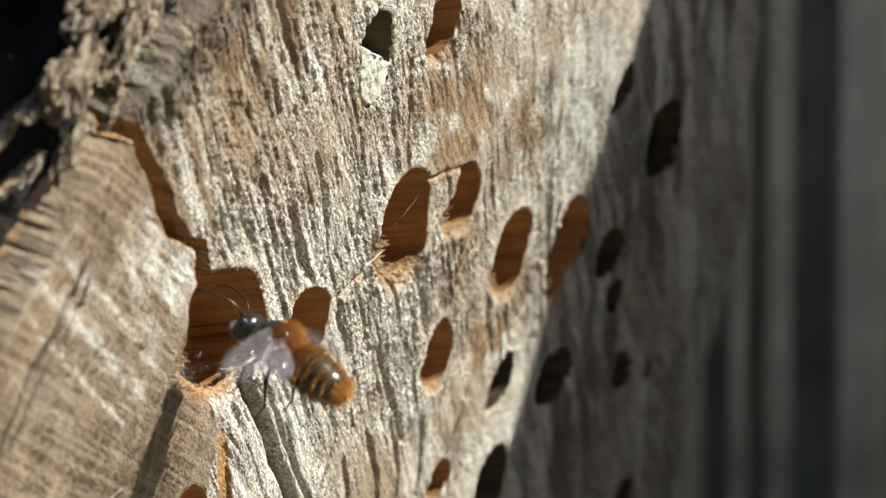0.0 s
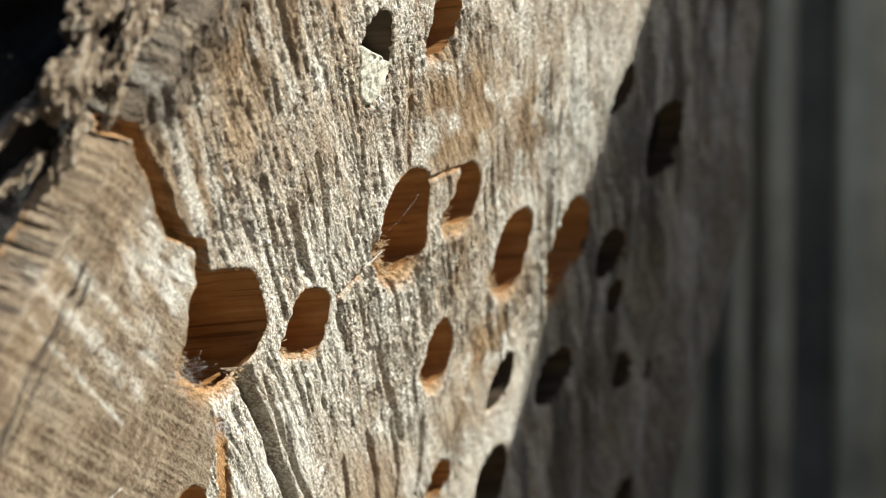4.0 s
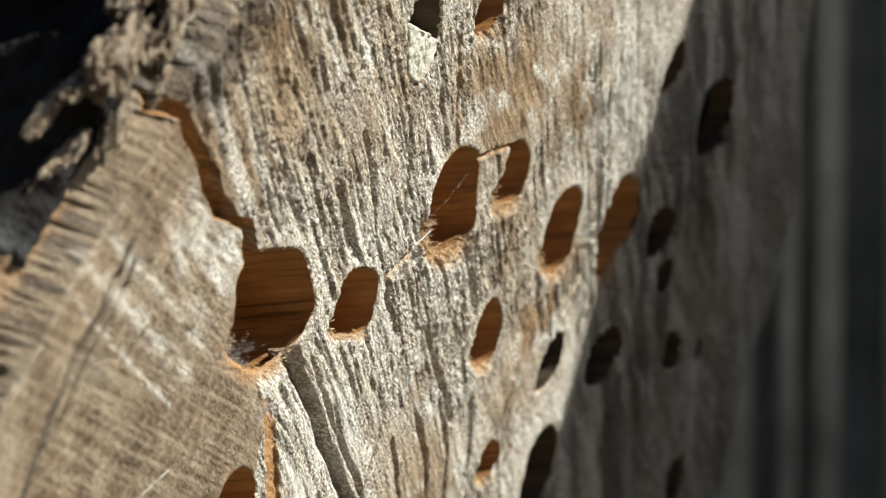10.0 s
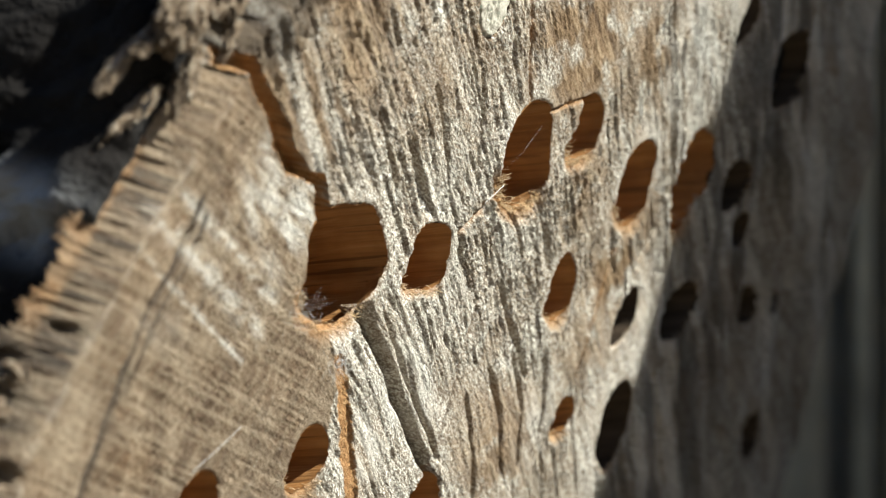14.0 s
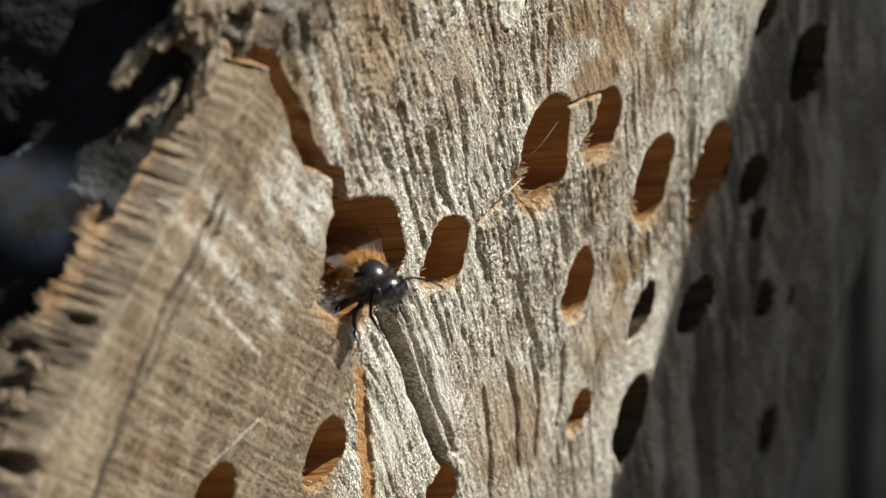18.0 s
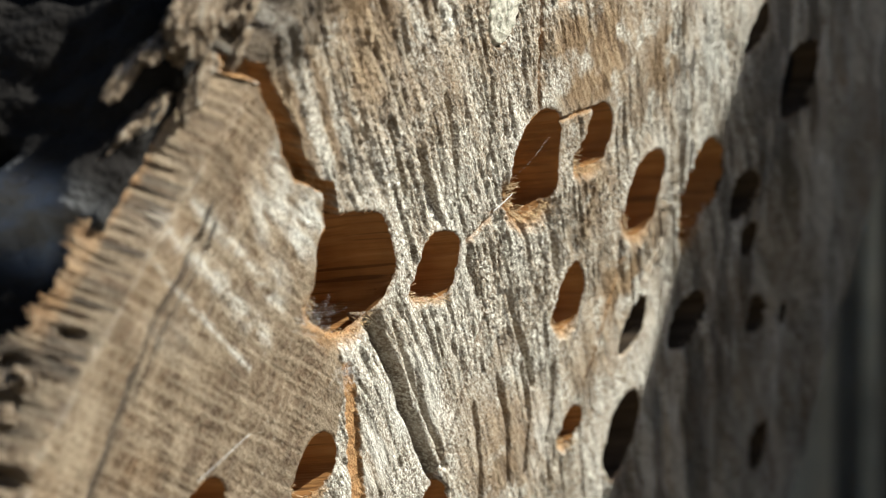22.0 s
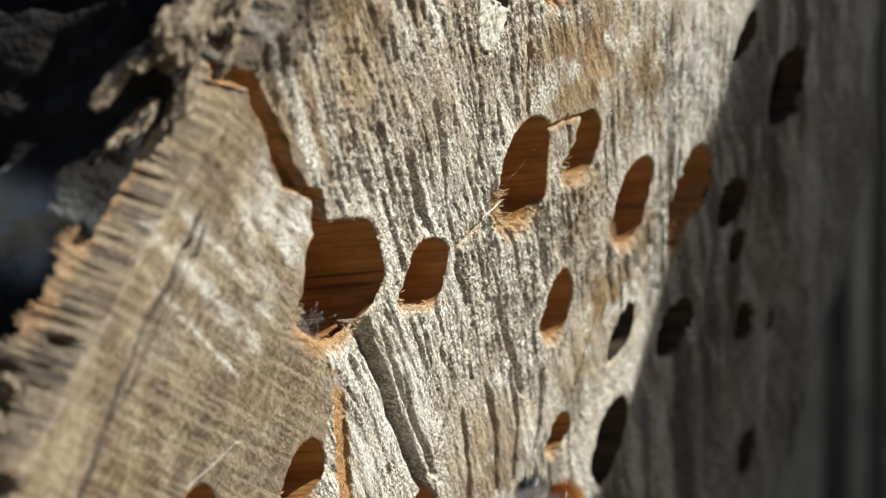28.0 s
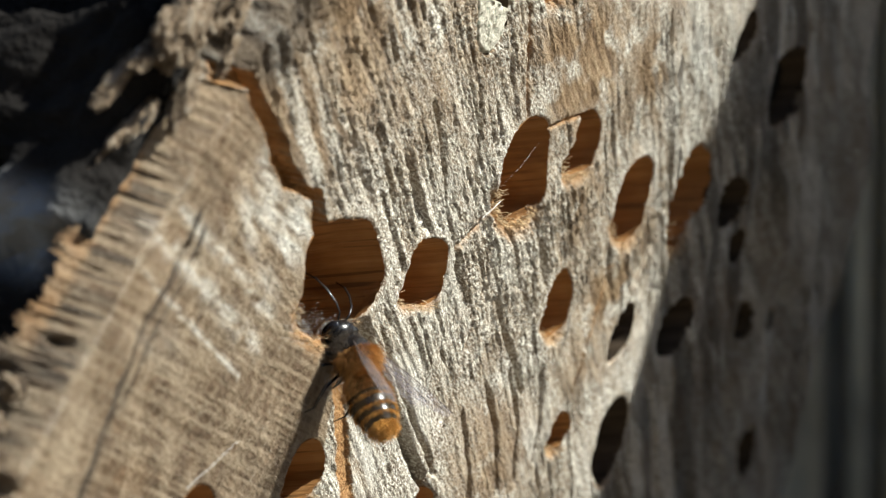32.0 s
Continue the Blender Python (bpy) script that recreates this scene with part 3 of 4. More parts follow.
BROWN = [(34, 25, 14, 8, 1.0), (2, 15, 12, 6, 0.5), (-14, -15, 9, 5, 0.8), (61, 7, 8, 6, 1.0), (8, 22, 8, 5, 0.5), (-38, -6, 3, 9, 0.6), (45, 12, 7, 6, 0.7), (-22, 16, 5, 5, 0.4),
         (42, -9, 9, 6, 0.55), (-16, 22, 11, 9, 0.85), (-24, 30, 8, 9, 0.9), (-2, 30, 8, 6, 0.5), (50, 20, 6, 4, 0.5), (53, 28, 9, 10, 0.8), (66, 12, 5, 5, 0.6), (46, -13, 12, 7, 0.7), (60, -2, 9, 7, 0.6), (37, -2, 7, 6, 0.45)]
# dark lines: first the deep furrow's painted shade, then stained cracks
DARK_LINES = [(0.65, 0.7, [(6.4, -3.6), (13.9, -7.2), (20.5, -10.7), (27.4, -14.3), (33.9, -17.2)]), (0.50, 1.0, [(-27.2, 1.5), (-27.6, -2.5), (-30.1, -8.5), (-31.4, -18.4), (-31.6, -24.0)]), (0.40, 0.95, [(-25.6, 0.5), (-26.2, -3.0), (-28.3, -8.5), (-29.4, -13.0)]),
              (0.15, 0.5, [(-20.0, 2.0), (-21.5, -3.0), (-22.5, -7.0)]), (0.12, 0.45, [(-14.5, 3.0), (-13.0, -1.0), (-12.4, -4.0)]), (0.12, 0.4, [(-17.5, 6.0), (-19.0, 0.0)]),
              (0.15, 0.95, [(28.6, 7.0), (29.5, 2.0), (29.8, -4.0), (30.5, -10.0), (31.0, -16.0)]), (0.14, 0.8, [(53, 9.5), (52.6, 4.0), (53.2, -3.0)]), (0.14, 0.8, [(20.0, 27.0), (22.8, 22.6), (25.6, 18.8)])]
PALE_LINES = [(1.1, [(-33, -0.4), (-22, -3.6), (-11.4, -6.9)]), (0.7, [(-30, 1.6), (-20, -1.2), (-10, -4.4)]), (0.3, [(-34, -3), (-24, -6), (-13, -9.4)]),
              (1.0, [(-20.5, 7.2), (-15.5, 4.0), (-9.6, 2.0)])]


def wear_and_shade(u, v):
    pale, brown = np.zeros(u.shape), np.zeros(u.shape)
    grainy = layered((0.88 * u - 0.47 * v) / 7, (0.47 * u + 0.88 * v) / 0.9, 121, 3)
    for x, y, a, b, k in PALE:
        pale = np.maximum(pale, k * np.exp(-(((u - x) / a) ** 2 + ((v - y) / b) ** 2)))
    for x, y, a, b, k in BROWN:
        brown = np.maximum(brown, k * np.exp(-(((u - x) / a) ** 2 + ((v - y) / b) ** 2)))
    pale = pale * smooth(grainy, 0.3, 0.62)
    brown = np.minimum(brown * 1.3, 1.0) * smooth(layered(u / 3, v / 2, 123, 3), 0.2, 0.5)
    for half, pts in PALE_LINES:
        d = near_line(pts, u, v) + 0.5 * (layered(u / 2, v / 2, 125, 2) - 0.5)
        pale = np.maximum(pale, 0.8 * np.exp(-(d / half) ** 2) * smooth(layered(u / 2.0, v / 0.8, 127, 3), 0.1, 0.6))
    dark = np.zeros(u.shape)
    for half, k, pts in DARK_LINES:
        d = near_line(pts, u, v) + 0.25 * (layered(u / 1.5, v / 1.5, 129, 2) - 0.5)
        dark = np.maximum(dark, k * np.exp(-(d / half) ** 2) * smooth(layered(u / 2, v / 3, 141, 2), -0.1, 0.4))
    across, along = u * (0.42 + 0.0055 * v) + 0.90 * v + 1.8 * (layered(u / 26, v / 22, 3, 2) - 0.5), 0.88 * u - 0.47 * v
    old = 1 - smooth(u - 0.35 * v, -16, 2)
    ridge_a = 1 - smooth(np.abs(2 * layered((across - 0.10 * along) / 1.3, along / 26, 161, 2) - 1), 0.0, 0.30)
    # grooves of the old wood are coloured darker
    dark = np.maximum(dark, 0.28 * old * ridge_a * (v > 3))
    # darker streaks along the upper near edge
    dark = np.maximum(dark, 0.7 * smooth(v, 11.5, 13) * (1 - smooth(u - edge_of(v), 2.0, 9.0)) * smooth(layered(u / 1.2, v / 4, 160, 2), 0.1, 0.5))
    brown = np.maximum(brown, 0.9 * old * smooth(layered(across / 1.6, along / 14, 165, 3), 0.40, 0.56))
    rim = edge_of(v) - u
    ticks = 1 - smooth(np.abs(2 * layered(v / 0.42 + 0.6 * layered(u / 2, v / 2, 155, 2), u / 9, 153, 2) - 1), 0.0, 0.34)
    tick_zone = smooth(rim, -0.2, 0.25) * (1 - smooth(rim, 1.9, 2.4)) * (v < 10)
    # patchy highlight painted along the crest of the near edge
    pale = np.maximum(pale, 0.4 * np.exp(-((rim + 0.35) / 0.4) ** 2) * (v < 10.5) * smooth(layered(u / 2, v / 2, 156, 2), 0.3, 0.6))
    dark = np.maximum(dark, (0.12 + 0.85 * ticks * smooth(layered(u / 3, v / 4, 157, 2), 0.25, 0.5)) * tick_zone)
    dark = np.maximum(dark, 0.55 * smooth(rim, 0.0, 0.8) * (1 - smooth(v, -10, -7)) * smooth(layered(u / 1.5, v / 1.2, 158, 3), 0.3, 0.6))
    # the shade inside the pits is painted over their hollows
    for pu, pv, size in PITS:
        wob = 1.2 * (layered(u / 0.8, v / 0.6, 98, 3) - 0.5)
        dark = np.maximum(dark, 0.85 * np.exp(-(((u - pu) / (size * 0.9)) ** 2 + ((v - pv) / (size * 0.8) + wob) ** 2)))
    block = inside(SPLIT_LOW + [(20, -60), (-90, -60), (-90, 10.4)] + SPLIT_TOP[:7], u, v)
    # shade of the far part painted in: dark wisps, pale ones between for relief
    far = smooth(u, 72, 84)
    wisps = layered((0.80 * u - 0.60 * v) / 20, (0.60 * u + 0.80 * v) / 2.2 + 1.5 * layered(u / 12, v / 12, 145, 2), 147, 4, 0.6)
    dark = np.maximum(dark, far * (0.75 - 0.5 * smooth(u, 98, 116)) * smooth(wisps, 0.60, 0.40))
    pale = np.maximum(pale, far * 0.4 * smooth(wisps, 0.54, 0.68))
    brown = np.where(block, np.maximum(brown, 0.75 + 0.6 * (layered(u / 5, v / 5, 143, 3) - 0.5)), brown)
    return pale, brown, dark, block * 1.0


def build_face(log, place):
    us = np.concatenate([np.arange(-52, -44, 0.5), np.arange(-44, 80, 0.18), np.arange(80, 142, 0.45)])
    vs = np.concatenate([-24.2 - np.cumsum(np.linspace(0.3, 2.6, 60))[::-1], np.arange(-24, 34, 0.145), np.arange(34, 77, 0.4)])
    u, v = np.meshgrid(us, vs)
    rag = 1.5 * (layered(np.arctan2(v - CENTRE_V, u - CENTRE_U) * 9 + 60, 0 * u, 7, 3) - 0.5)
    keep = np.ones(u.shape, bool)
    cell = 0.20
    hole = np.zeros(u.shape, bool)
    for key, (bu, bv, ru, rv, depth, torn) in BORES.items():
        d = bore_distance(key, u, v)
        size = min(ru, rv)
        snap = (np.abs(d - 1) * size < cell * 0.62) & (d > 0.2)
        u = np.where(snap, bu + (u - bu) / np.maximum(d, 1e-6) * 1.0, u)
        v = np.where(snap, bv + (v - bv) / np.maximum(d, 1e-6) * 1.0, v)
        hole |= np.where(snap, False, d < 1)
    h, fresh = relief(u, v)
    r = np.hypot(u - CENTRE_U, v - CENTRE_V)
    keep = (r < RADIUS + rag) & ~hole & (u > edge_of(v) - 3.35)
    index = -np.ones(u.shape, int)
    index[keep] = np.arange(keep.sum())
    a, b, c, d = index[:-1, :-1], index[:-1, 1:], index[1:, 1:], index[1:, :-1]
    ok = (a >= 0) & (b >= 0) & (c >= 0) & (d >= 0)
    cu, cv = (u[:-1, :-1] + u[1:, 1:]) / 2, (v[:-1, :-1] + v[1:, 1:]) / 2
    for key in BORES:
        ok &= bore_distance(key, cu, cv) > 0.985
    faces = np.stack([a[ok], b[ok], c[ok], d[ok]], 1)
    verts = np.stack([u[keep], v[keep], h[keep]], 1) * MM
    me = bpy.data.meshes.new("cut_face")
    me.vertices.add(len(verts))
    me.vertices.foreach_set("co", verts.ravel())
    me.loops.add(faces.size)
    me.loops.foreach_set("vertex_index", faces.ravel())
    me.polygons.add(len(faces))
    me.polygons.foreach_set("loop_start", np.arange(0, faces.size, 4))
    me.polygons.foreach_set("loop_total", np.full(len(faces), 4))
    me.polygons.foreach_set("use_smooth", np.ones(len(faces), bool))
    me.materials.append(WOOD)
    me.update(calc_edges=True)
    me.attributes.new("fresh", "FLOAT", "POINT").data.foreach_set("value", np.clip(fresh[keep], 0, 1).astype(np.float32))
    pale, brown, dark, block = wear_and_shade(u[keep], v[keep])
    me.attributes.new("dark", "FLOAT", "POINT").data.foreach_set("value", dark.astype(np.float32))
    me.attributes.new("block", "FLOAT", "POINT").data.foreach_set("value", block.astype(np.float32))
    me.attributes.new("pale", "FLOAT", "POINT").data.foreach_set("value", np.clip(pale, 0, 1).astype(np.float32))
    me.attributes.new("brown", "FLOAT", "POINT").data.foreach_set("value", np.clip(brown, 0, 1).astype(np.float32))
    part("cut_face", me, log, "weathered sawn end grain, tan and grey", place)


def build_bore(log, place, key):
    bu, bv, ru, rv, depth, torn = BORES[key]
    sides = 56
    a = np.linspace(0, 2 * np.pi, sides, endpoint=False)
    du, dv = ru * np.cos(a), rv * np.sin(a)
    rag = 1 / bore_distance(key, bu + du, bv + dv)
    ru_, rv_ = du * rag, dv * rag
    top, _ = relief(bu + ru_ * 1.02, bv + rv_ * 1.02)
    verts, faces = [], []
    drops = [0.02, 0.5, 1.4, 3.0, 6.0, 10.0, 16.0, depth * 0.8, depth]
    drops = sorted(x for x in drops if x <= depth)
    for i, drop in enumerate(drops):
        grow = 1.0 if i == 0 else 1.02
        wob = 1 + 0.03 * (rough_noise(a * 6 + 50, drop / 3 + 0 * a, ord(key)) - 0.5)
        z = np.minimum(top, 0.5) - drop if i < 4 else -drop + 0 * a
        deepening = float(smooth(drop, 0.2, 1.8))
        under = 1 + (0.45 if key == "a" else 0.15) * np.maximum(0, -np.sin(a)) * deepening
        aside = 1 + (0.25 if key == "a" else 0.0) * np.maximum(0, -np.sin(a)) ** 0.5 * deepening
        for k in range(sides):
            verts.append((float(bu + ru_[k] * aside[k] * grow * wob[k]) * MM, float(bv + rv_[k] * under[k] * grow * wob[k] - 0.42 * drop) * MM, float(z[k]) * MM))
    for i in range(len(drops) - 1):
        for k in range(sides):
            k2 = (k + 1) % sides
            faces.append((i * sides + k, i * sides + k2, (i + 1) * sides + k2, (i + 1) * sides + k))
    faces.append(tuple((len(drops) - 1) * sides + k for k in range(sides)))
    # bores on the far side take the colour darkened for shade
    part("drill_hole", mesh_of("drill_hole", verts, faces, SHADE_BORE if key in "hkmnpqrstxu" else BORE), log,
         "bored hole coloured dark for its shade" if key in "hkmnpqrstxu" else "bored hole with orange-brown wood inside", place)


def build_plug(log, place):
    bu, bv, ru, rv, depth, torn = BORES["k"]
    verts, faces, n, rings = [], [], 72, 22
    for i in range(rings):
        q = i / (rings - 1)
        for k in range(n):
            a = 2 * math.pi * k / n
            reach = 1.08 * q / float(bore_distance("k", np.array(bu + ru * math.cos(a)), np.array(bv + rv * math.sin(a))))
            x, y = bu + ru * reach * math.cos(a), bv + rv * reach * math.sin(a)
            tilt = -5.0 * float(smooth((y - bv) / rv + 0.2 * (rough_noise(x / 0.7, y / 0.7, 19) - 0.5), 0.02, 0.22))
            z = tilt + 0.55 * float(layered(x / 0.6, y / 0.4, 15, 3, 0.6)) - 0.35 - 0.7 * float(smooth(q, 0.85, 1.0))
            verts.append((x * MM, y * MM, z * MM))
    for i in range(rings - 1):
        for k in range(n):
            k2 = (k + 1) % n
            faces.append((i * n + k, i * n + k2, (i + 1) * n + k2, (i + 1) * n + k))
    part("mud_plug", mesh_of("mud_plug", verts, faces, MUD), log, "pale dried mud closing a bored hole", place)


def build_bark(log, place):
    axis = Vector((-0.049, 0.2525, 0.9663))
    th = np.concatenate([np.arange(-125, 130, 4), np.arange(130, 235, 0.45)])
    ss = np.concatenate([np.arange(3.5, 60, 0.7), np.linspace(61, 300, 50)])
    T, S = np.meshgrid(np.radians(th), ss)
    near = (1 - np.cos(T)) / 2
    arc = T * 90
    lump = layered(arc / 7 + 100, S / 12, 111, 5, 0.62)
    plate = smooth(layered(arc / 6 + 100, S / 9, 117, 3), 0.4, 0.6)
    rb = 95.5 - 6.5 * near + 6.5 * (lump - 0.5) + 3.0 * plate - 1.5
    rb = rb - 3.0 * np.exp(-((np.degrees(T) - 165) / 12) ** 2) * smooth(S, 4.0, 9.0)
    rb = rb - 4.0 * (1 - smooth(S, 3.5, 8.0)) * near
    start = 1.0 + 2.2 * near
    u = CENTRE_U + rb * np.cos(T) - axis.x * S
    v = CENTRE_V + rb * np.sin(T) - axis.y * S
    h = -axis.z * (S - 3.5) - start
    flange = np.stack([CENTRE_U + (u[0] - CENTRE_U) * 0.6, CENTRE_V + (v[0] - CENTRE_V) * 0.6, h[0] - 4.0])
    u, v, h = (np.vstack([flange[k], q]) for k, q in enumerate((u, v, h)))
    rows, cols = u.shape
    verts = np.stack([u, v, h], -1).reshape(-1, 3) * MM
    faces = [(j * cols + i, j * cols + (i + 1) % cols, (j + 1) * cols + (i + 1) % cols, (j + 1) * cols + i) for j in range(rows - 1) for i in range(cols)]
    faces.append(tuple((rows - 1) * cols + i for i in range(cols)))
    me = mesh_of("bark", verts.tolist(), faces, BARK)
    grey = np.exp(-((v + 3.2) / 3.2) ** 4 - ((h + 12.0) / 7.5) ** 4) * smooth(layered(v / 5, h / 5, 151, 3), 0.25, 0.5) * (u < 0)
    me.attributes.new("lichen_sheen", "FLOAT", "POINT").data.foreach_set("value", grey.ravel().astype(np.float32))
    part("bark", me, log, "rough bark darkened for shade, grey lichen paled for sky sheen", place)


def build_flake(log, place, u, v, h, su, sv, sh, seed, turn):
    """A torn lump of inner bark on the near edge."""
    bm = bmesh.new()
    bmesh.ops.create_icosphere(bm, subdivisions=5, radius=1.0)
    rot = Matrix.Rotation(radians(turn), 3, "Z")
    for w in bm.verts:
        p = w.co.normalized()
        d = noise.fractal(p * 1.6 + Vector((seed, 0, 0)), 0.8, 2.0, 5)
        k = noise.noise(Vector((p.x * 9 + seed, p.y * 1.5, p.z * 9)))
        g = noise.fractal(p * 6.0 + Vector((0, seed, 0)), 0.7, 2.0, 4)
        q = rot @ Vector((p.x * su, p.y * sv, p.z * sh)) * (1 + 0.40 * d + 0.16 * k + 0.05 * g)
        w.co = Vector((u, v, h)) * MM + q * MM
    me = bpy.data.meshes.new("bark_flake")
    bm.to_mesh(me)
    bm.free()
    me.materials.append(RIND)
    me.polygons.foreach_set("use_smooth", [True] * len(me.polygons))
    part("bark_flake", me, log, "torn pale inner bark", place)


def build_fibres(log, place, key, count, length, seed):
    """Splinters on the lower lip of a bore."""
    rng = random.Random(seed)
    bu, bv, ru, rv, depth, torn = BORES[key]
    pieces = []
    for _ in range(count):
        a = radians(rng.uniform(215, 325))
        q = rng.uniform(0.96, 1.14)
        q /= float(bore_distance(key, np.array(bu + ru * math.cos(a)), np.array(bv + rv * math.sin(a))))
        x, y = bu + ru * q * math.cos(a), bv + rv * q * math.sin(a)
        z = float(relief(np.array([x]), np.array([y]))[0][0]) if bore_distance(key, np.array(x), np.array(y)) > 1.0 else -rng.uniform(0.2, 1.5)
        ln = rng.uniform(0.4, 1.0) * length
        tilt = rng.uniform(-0.5, 0.5)
        p0 = Vector((x, y, z - 0.1))
        way = Vector((tilt, rng.uniform(-0.2, 0.55), rng.uniform(0.5, 1.0))).normalized()
        p1 = p0 + way * ln * 0.5 + Vector((rng.uniform(-.1, .1), rng.uniform(-.1, .1), 0))
        p2 = p1 + (way + Vector((rng.uniform(-.5, .5), rng.uniform(-.6, .2), -0.3))) * ln * 0.5
        r = rng.uniform(0.016, 0.045)
        pieces.append(tube([p * MM for p in (p0, p1, p2)], [r * MM, r * 0.8 * MM, r * 0.3 * MM], 4))
    part("frayed_lip", mesh_of("frayed_lip", *joined(pieces), SPLINTER), log, "pale frayed wood fibres on a hole's lip", place)["kind"] = "stuff"


def build_fuzz(log, place, count, seed, u0, u1, v0, v1, length):
    """Fine pale fibres that stand up from the sawn wood."""
    rng = np.random.default_rng(seed)
    u, v = rng.uniform(u0, u1, count), rng.uniform(v0, v1, count)
    patchy = layered(u / 6, v / 4, seed, 3) + 0.25 * rng.uniform(-1, 1, count) > 0.42
    for key in BORES:
        patchy &= bore_distance(key, u, v) > 1.12
    patchy &= u > edge_of(v) + 0.3
    u, v = u[patchy], v[patchy]
    h, fresh = relief(u, v)
    ok = (h > -2.0) & (fresh < 0.7) & (wear_and_shade(u, v)[1] < rng.uniform(0.15, 0.9, len(u)))
    u, v, h = u[ok], v[ok], h[ok]
    n = len(u)
    a = rng.normal(radians(-24), 0.35, n)
    up = rng.uniform(0.05, 0.45, n)
    ln = length * rng.uniform(0.4, 1.2, n)
    way = np.stack([np.cos(a) * np.cos(up), np.sin(a) * np.cos(up), np.sin(up)], 1) * np.where(rng.uniform(size=n) < 0.5, 1, -1)[:, None]
    way[:, 2] = np.abs(way[:, 2])
    side = np.stack([-np.sin(a), np.cos(a), 0 * a], 1) * rng.uniform(0.014, 0.032, n)[:, None]
    root = np.stack([u, v, h - 0.04], 1)
    verts = np.stack([root - side, root + side, root + way * ln[:, None]], 1).reshape(-1, 3) * MM
    me = mesh_of("wood_fuzz", verts.tolist(), np.arange(3 * n).reshape(-1, 3).tolist(), FUZZ, False)
    part("wood_fuzz", me, log, "fine pale fibres raised on the sawn wood", place)["kind"] = "stuff"


def build_log():
    low = CENTRE_V - RADIUS * 0.95
    base = Matrix.Translation(Vector((CENTRE_U, low, -150)) * MM)
    log = new("log")
    log.matrix_world = FACE @ base
    place = base.inverted()
    tagged(log, "weathered sawn log lying on soil, end drilled full of nesting holes", "log")
    build_face(log, place)
    for key in BORES:
        build_bore(log, place, key)
    build_plug(log, place)
    build_bark(log, place)
    for i, (u, v, h, su, sv, sh, turn) in enumerate([
        (-35.2, 13.6, -2.0, 3.2, 2.3, 1.3, 60), (-32.4, 9.4, -1.8, 2.6, 0.9, 0.8, 80), (-33.0, 7.4, -4.0, 3.6, 0.8, 0.8, 47),
        (-31.0, 15.8, -2.4, 2.4, 1.0, 1.0, 70), (-35.0, 3.4, -5.2, 1.7, 0.5, 0.5, 45), (-36.0, 1.2, -5.4, 1.6, 0.5, 0.5, 50), (-34.6, 5.4, -4.6, 2.2, 0.5, 0.5, 52),
        (-33.5, 19.5, -3.0, 3.2, 1.6, 1.4, 55), (-29.5, 21.5, -2.0, 2.4, 0.9, 1.0, 65), (-36.8, 11.4, -3.2, 2.6, 0.7, 0.7, 40), (-42.0, -13.5, -2.4, 1.4, 0.9, 0.9, 0),
        (-43.2, -16.2, -2.2, 1.2, 0.9, 0.9, 0), (-44.6, -19.0, -2.6, 1.5, 0.9, 0.9, 20), (-30.6, 18.4, -1.2, 2.0, 0.6, 0.6, 75),
        (-27.6, 16.4, -2.6, 2.2, 0.8, 0.9, 72), (-25.6, 20.2, -2.8, 2.6, 0.8, 0.9, 68), (-28.6, 20.4, -3.6, 2.6, 1.0, 1.0, 62), (-23.2, 24.0, -2.6, 2.6, 0.9, 1.0, 68), (-26.8, 25.0, -3.6, 2.8, 1.1, 1.0, 60),
        (-30.8, 25.4, -4.2, 2.4, 1.2, 1.2, 58), (-27.4, 13.4, -2.2, 1.8, 0.6, 0.6, 78), (-38.0, 8.6, -4.4, 2.4, 0.7, 0.7, 55)]):
        build_flake(log, place, u, v, h, su, sv, sh, 3.7 * i + 1, turn)
    build_fuzz(log, place, 16000, 201, -14, 75, -24, 34, 0.30)
    build_fuzz(log, place, 5000, 203, -8, 40, -22, 24, 0.45)
    for i, (key, count, length) in enumerate((("a", 90, 1.1), ("b", 170, 1.5), ("c", 60, 1.1), ("d", 90, 1.3), ("e", 50, 1.2), ("f", 40, 1.2), ("g", 40, 1.0), ("v", 40, 1.2), ("i", 40, 1.0))):
        build_fibres(log, place, key, count, length, 100 + i)


def face_point(u, v, h):
    return FACE @ (Vector((u, v, h)) * MM)


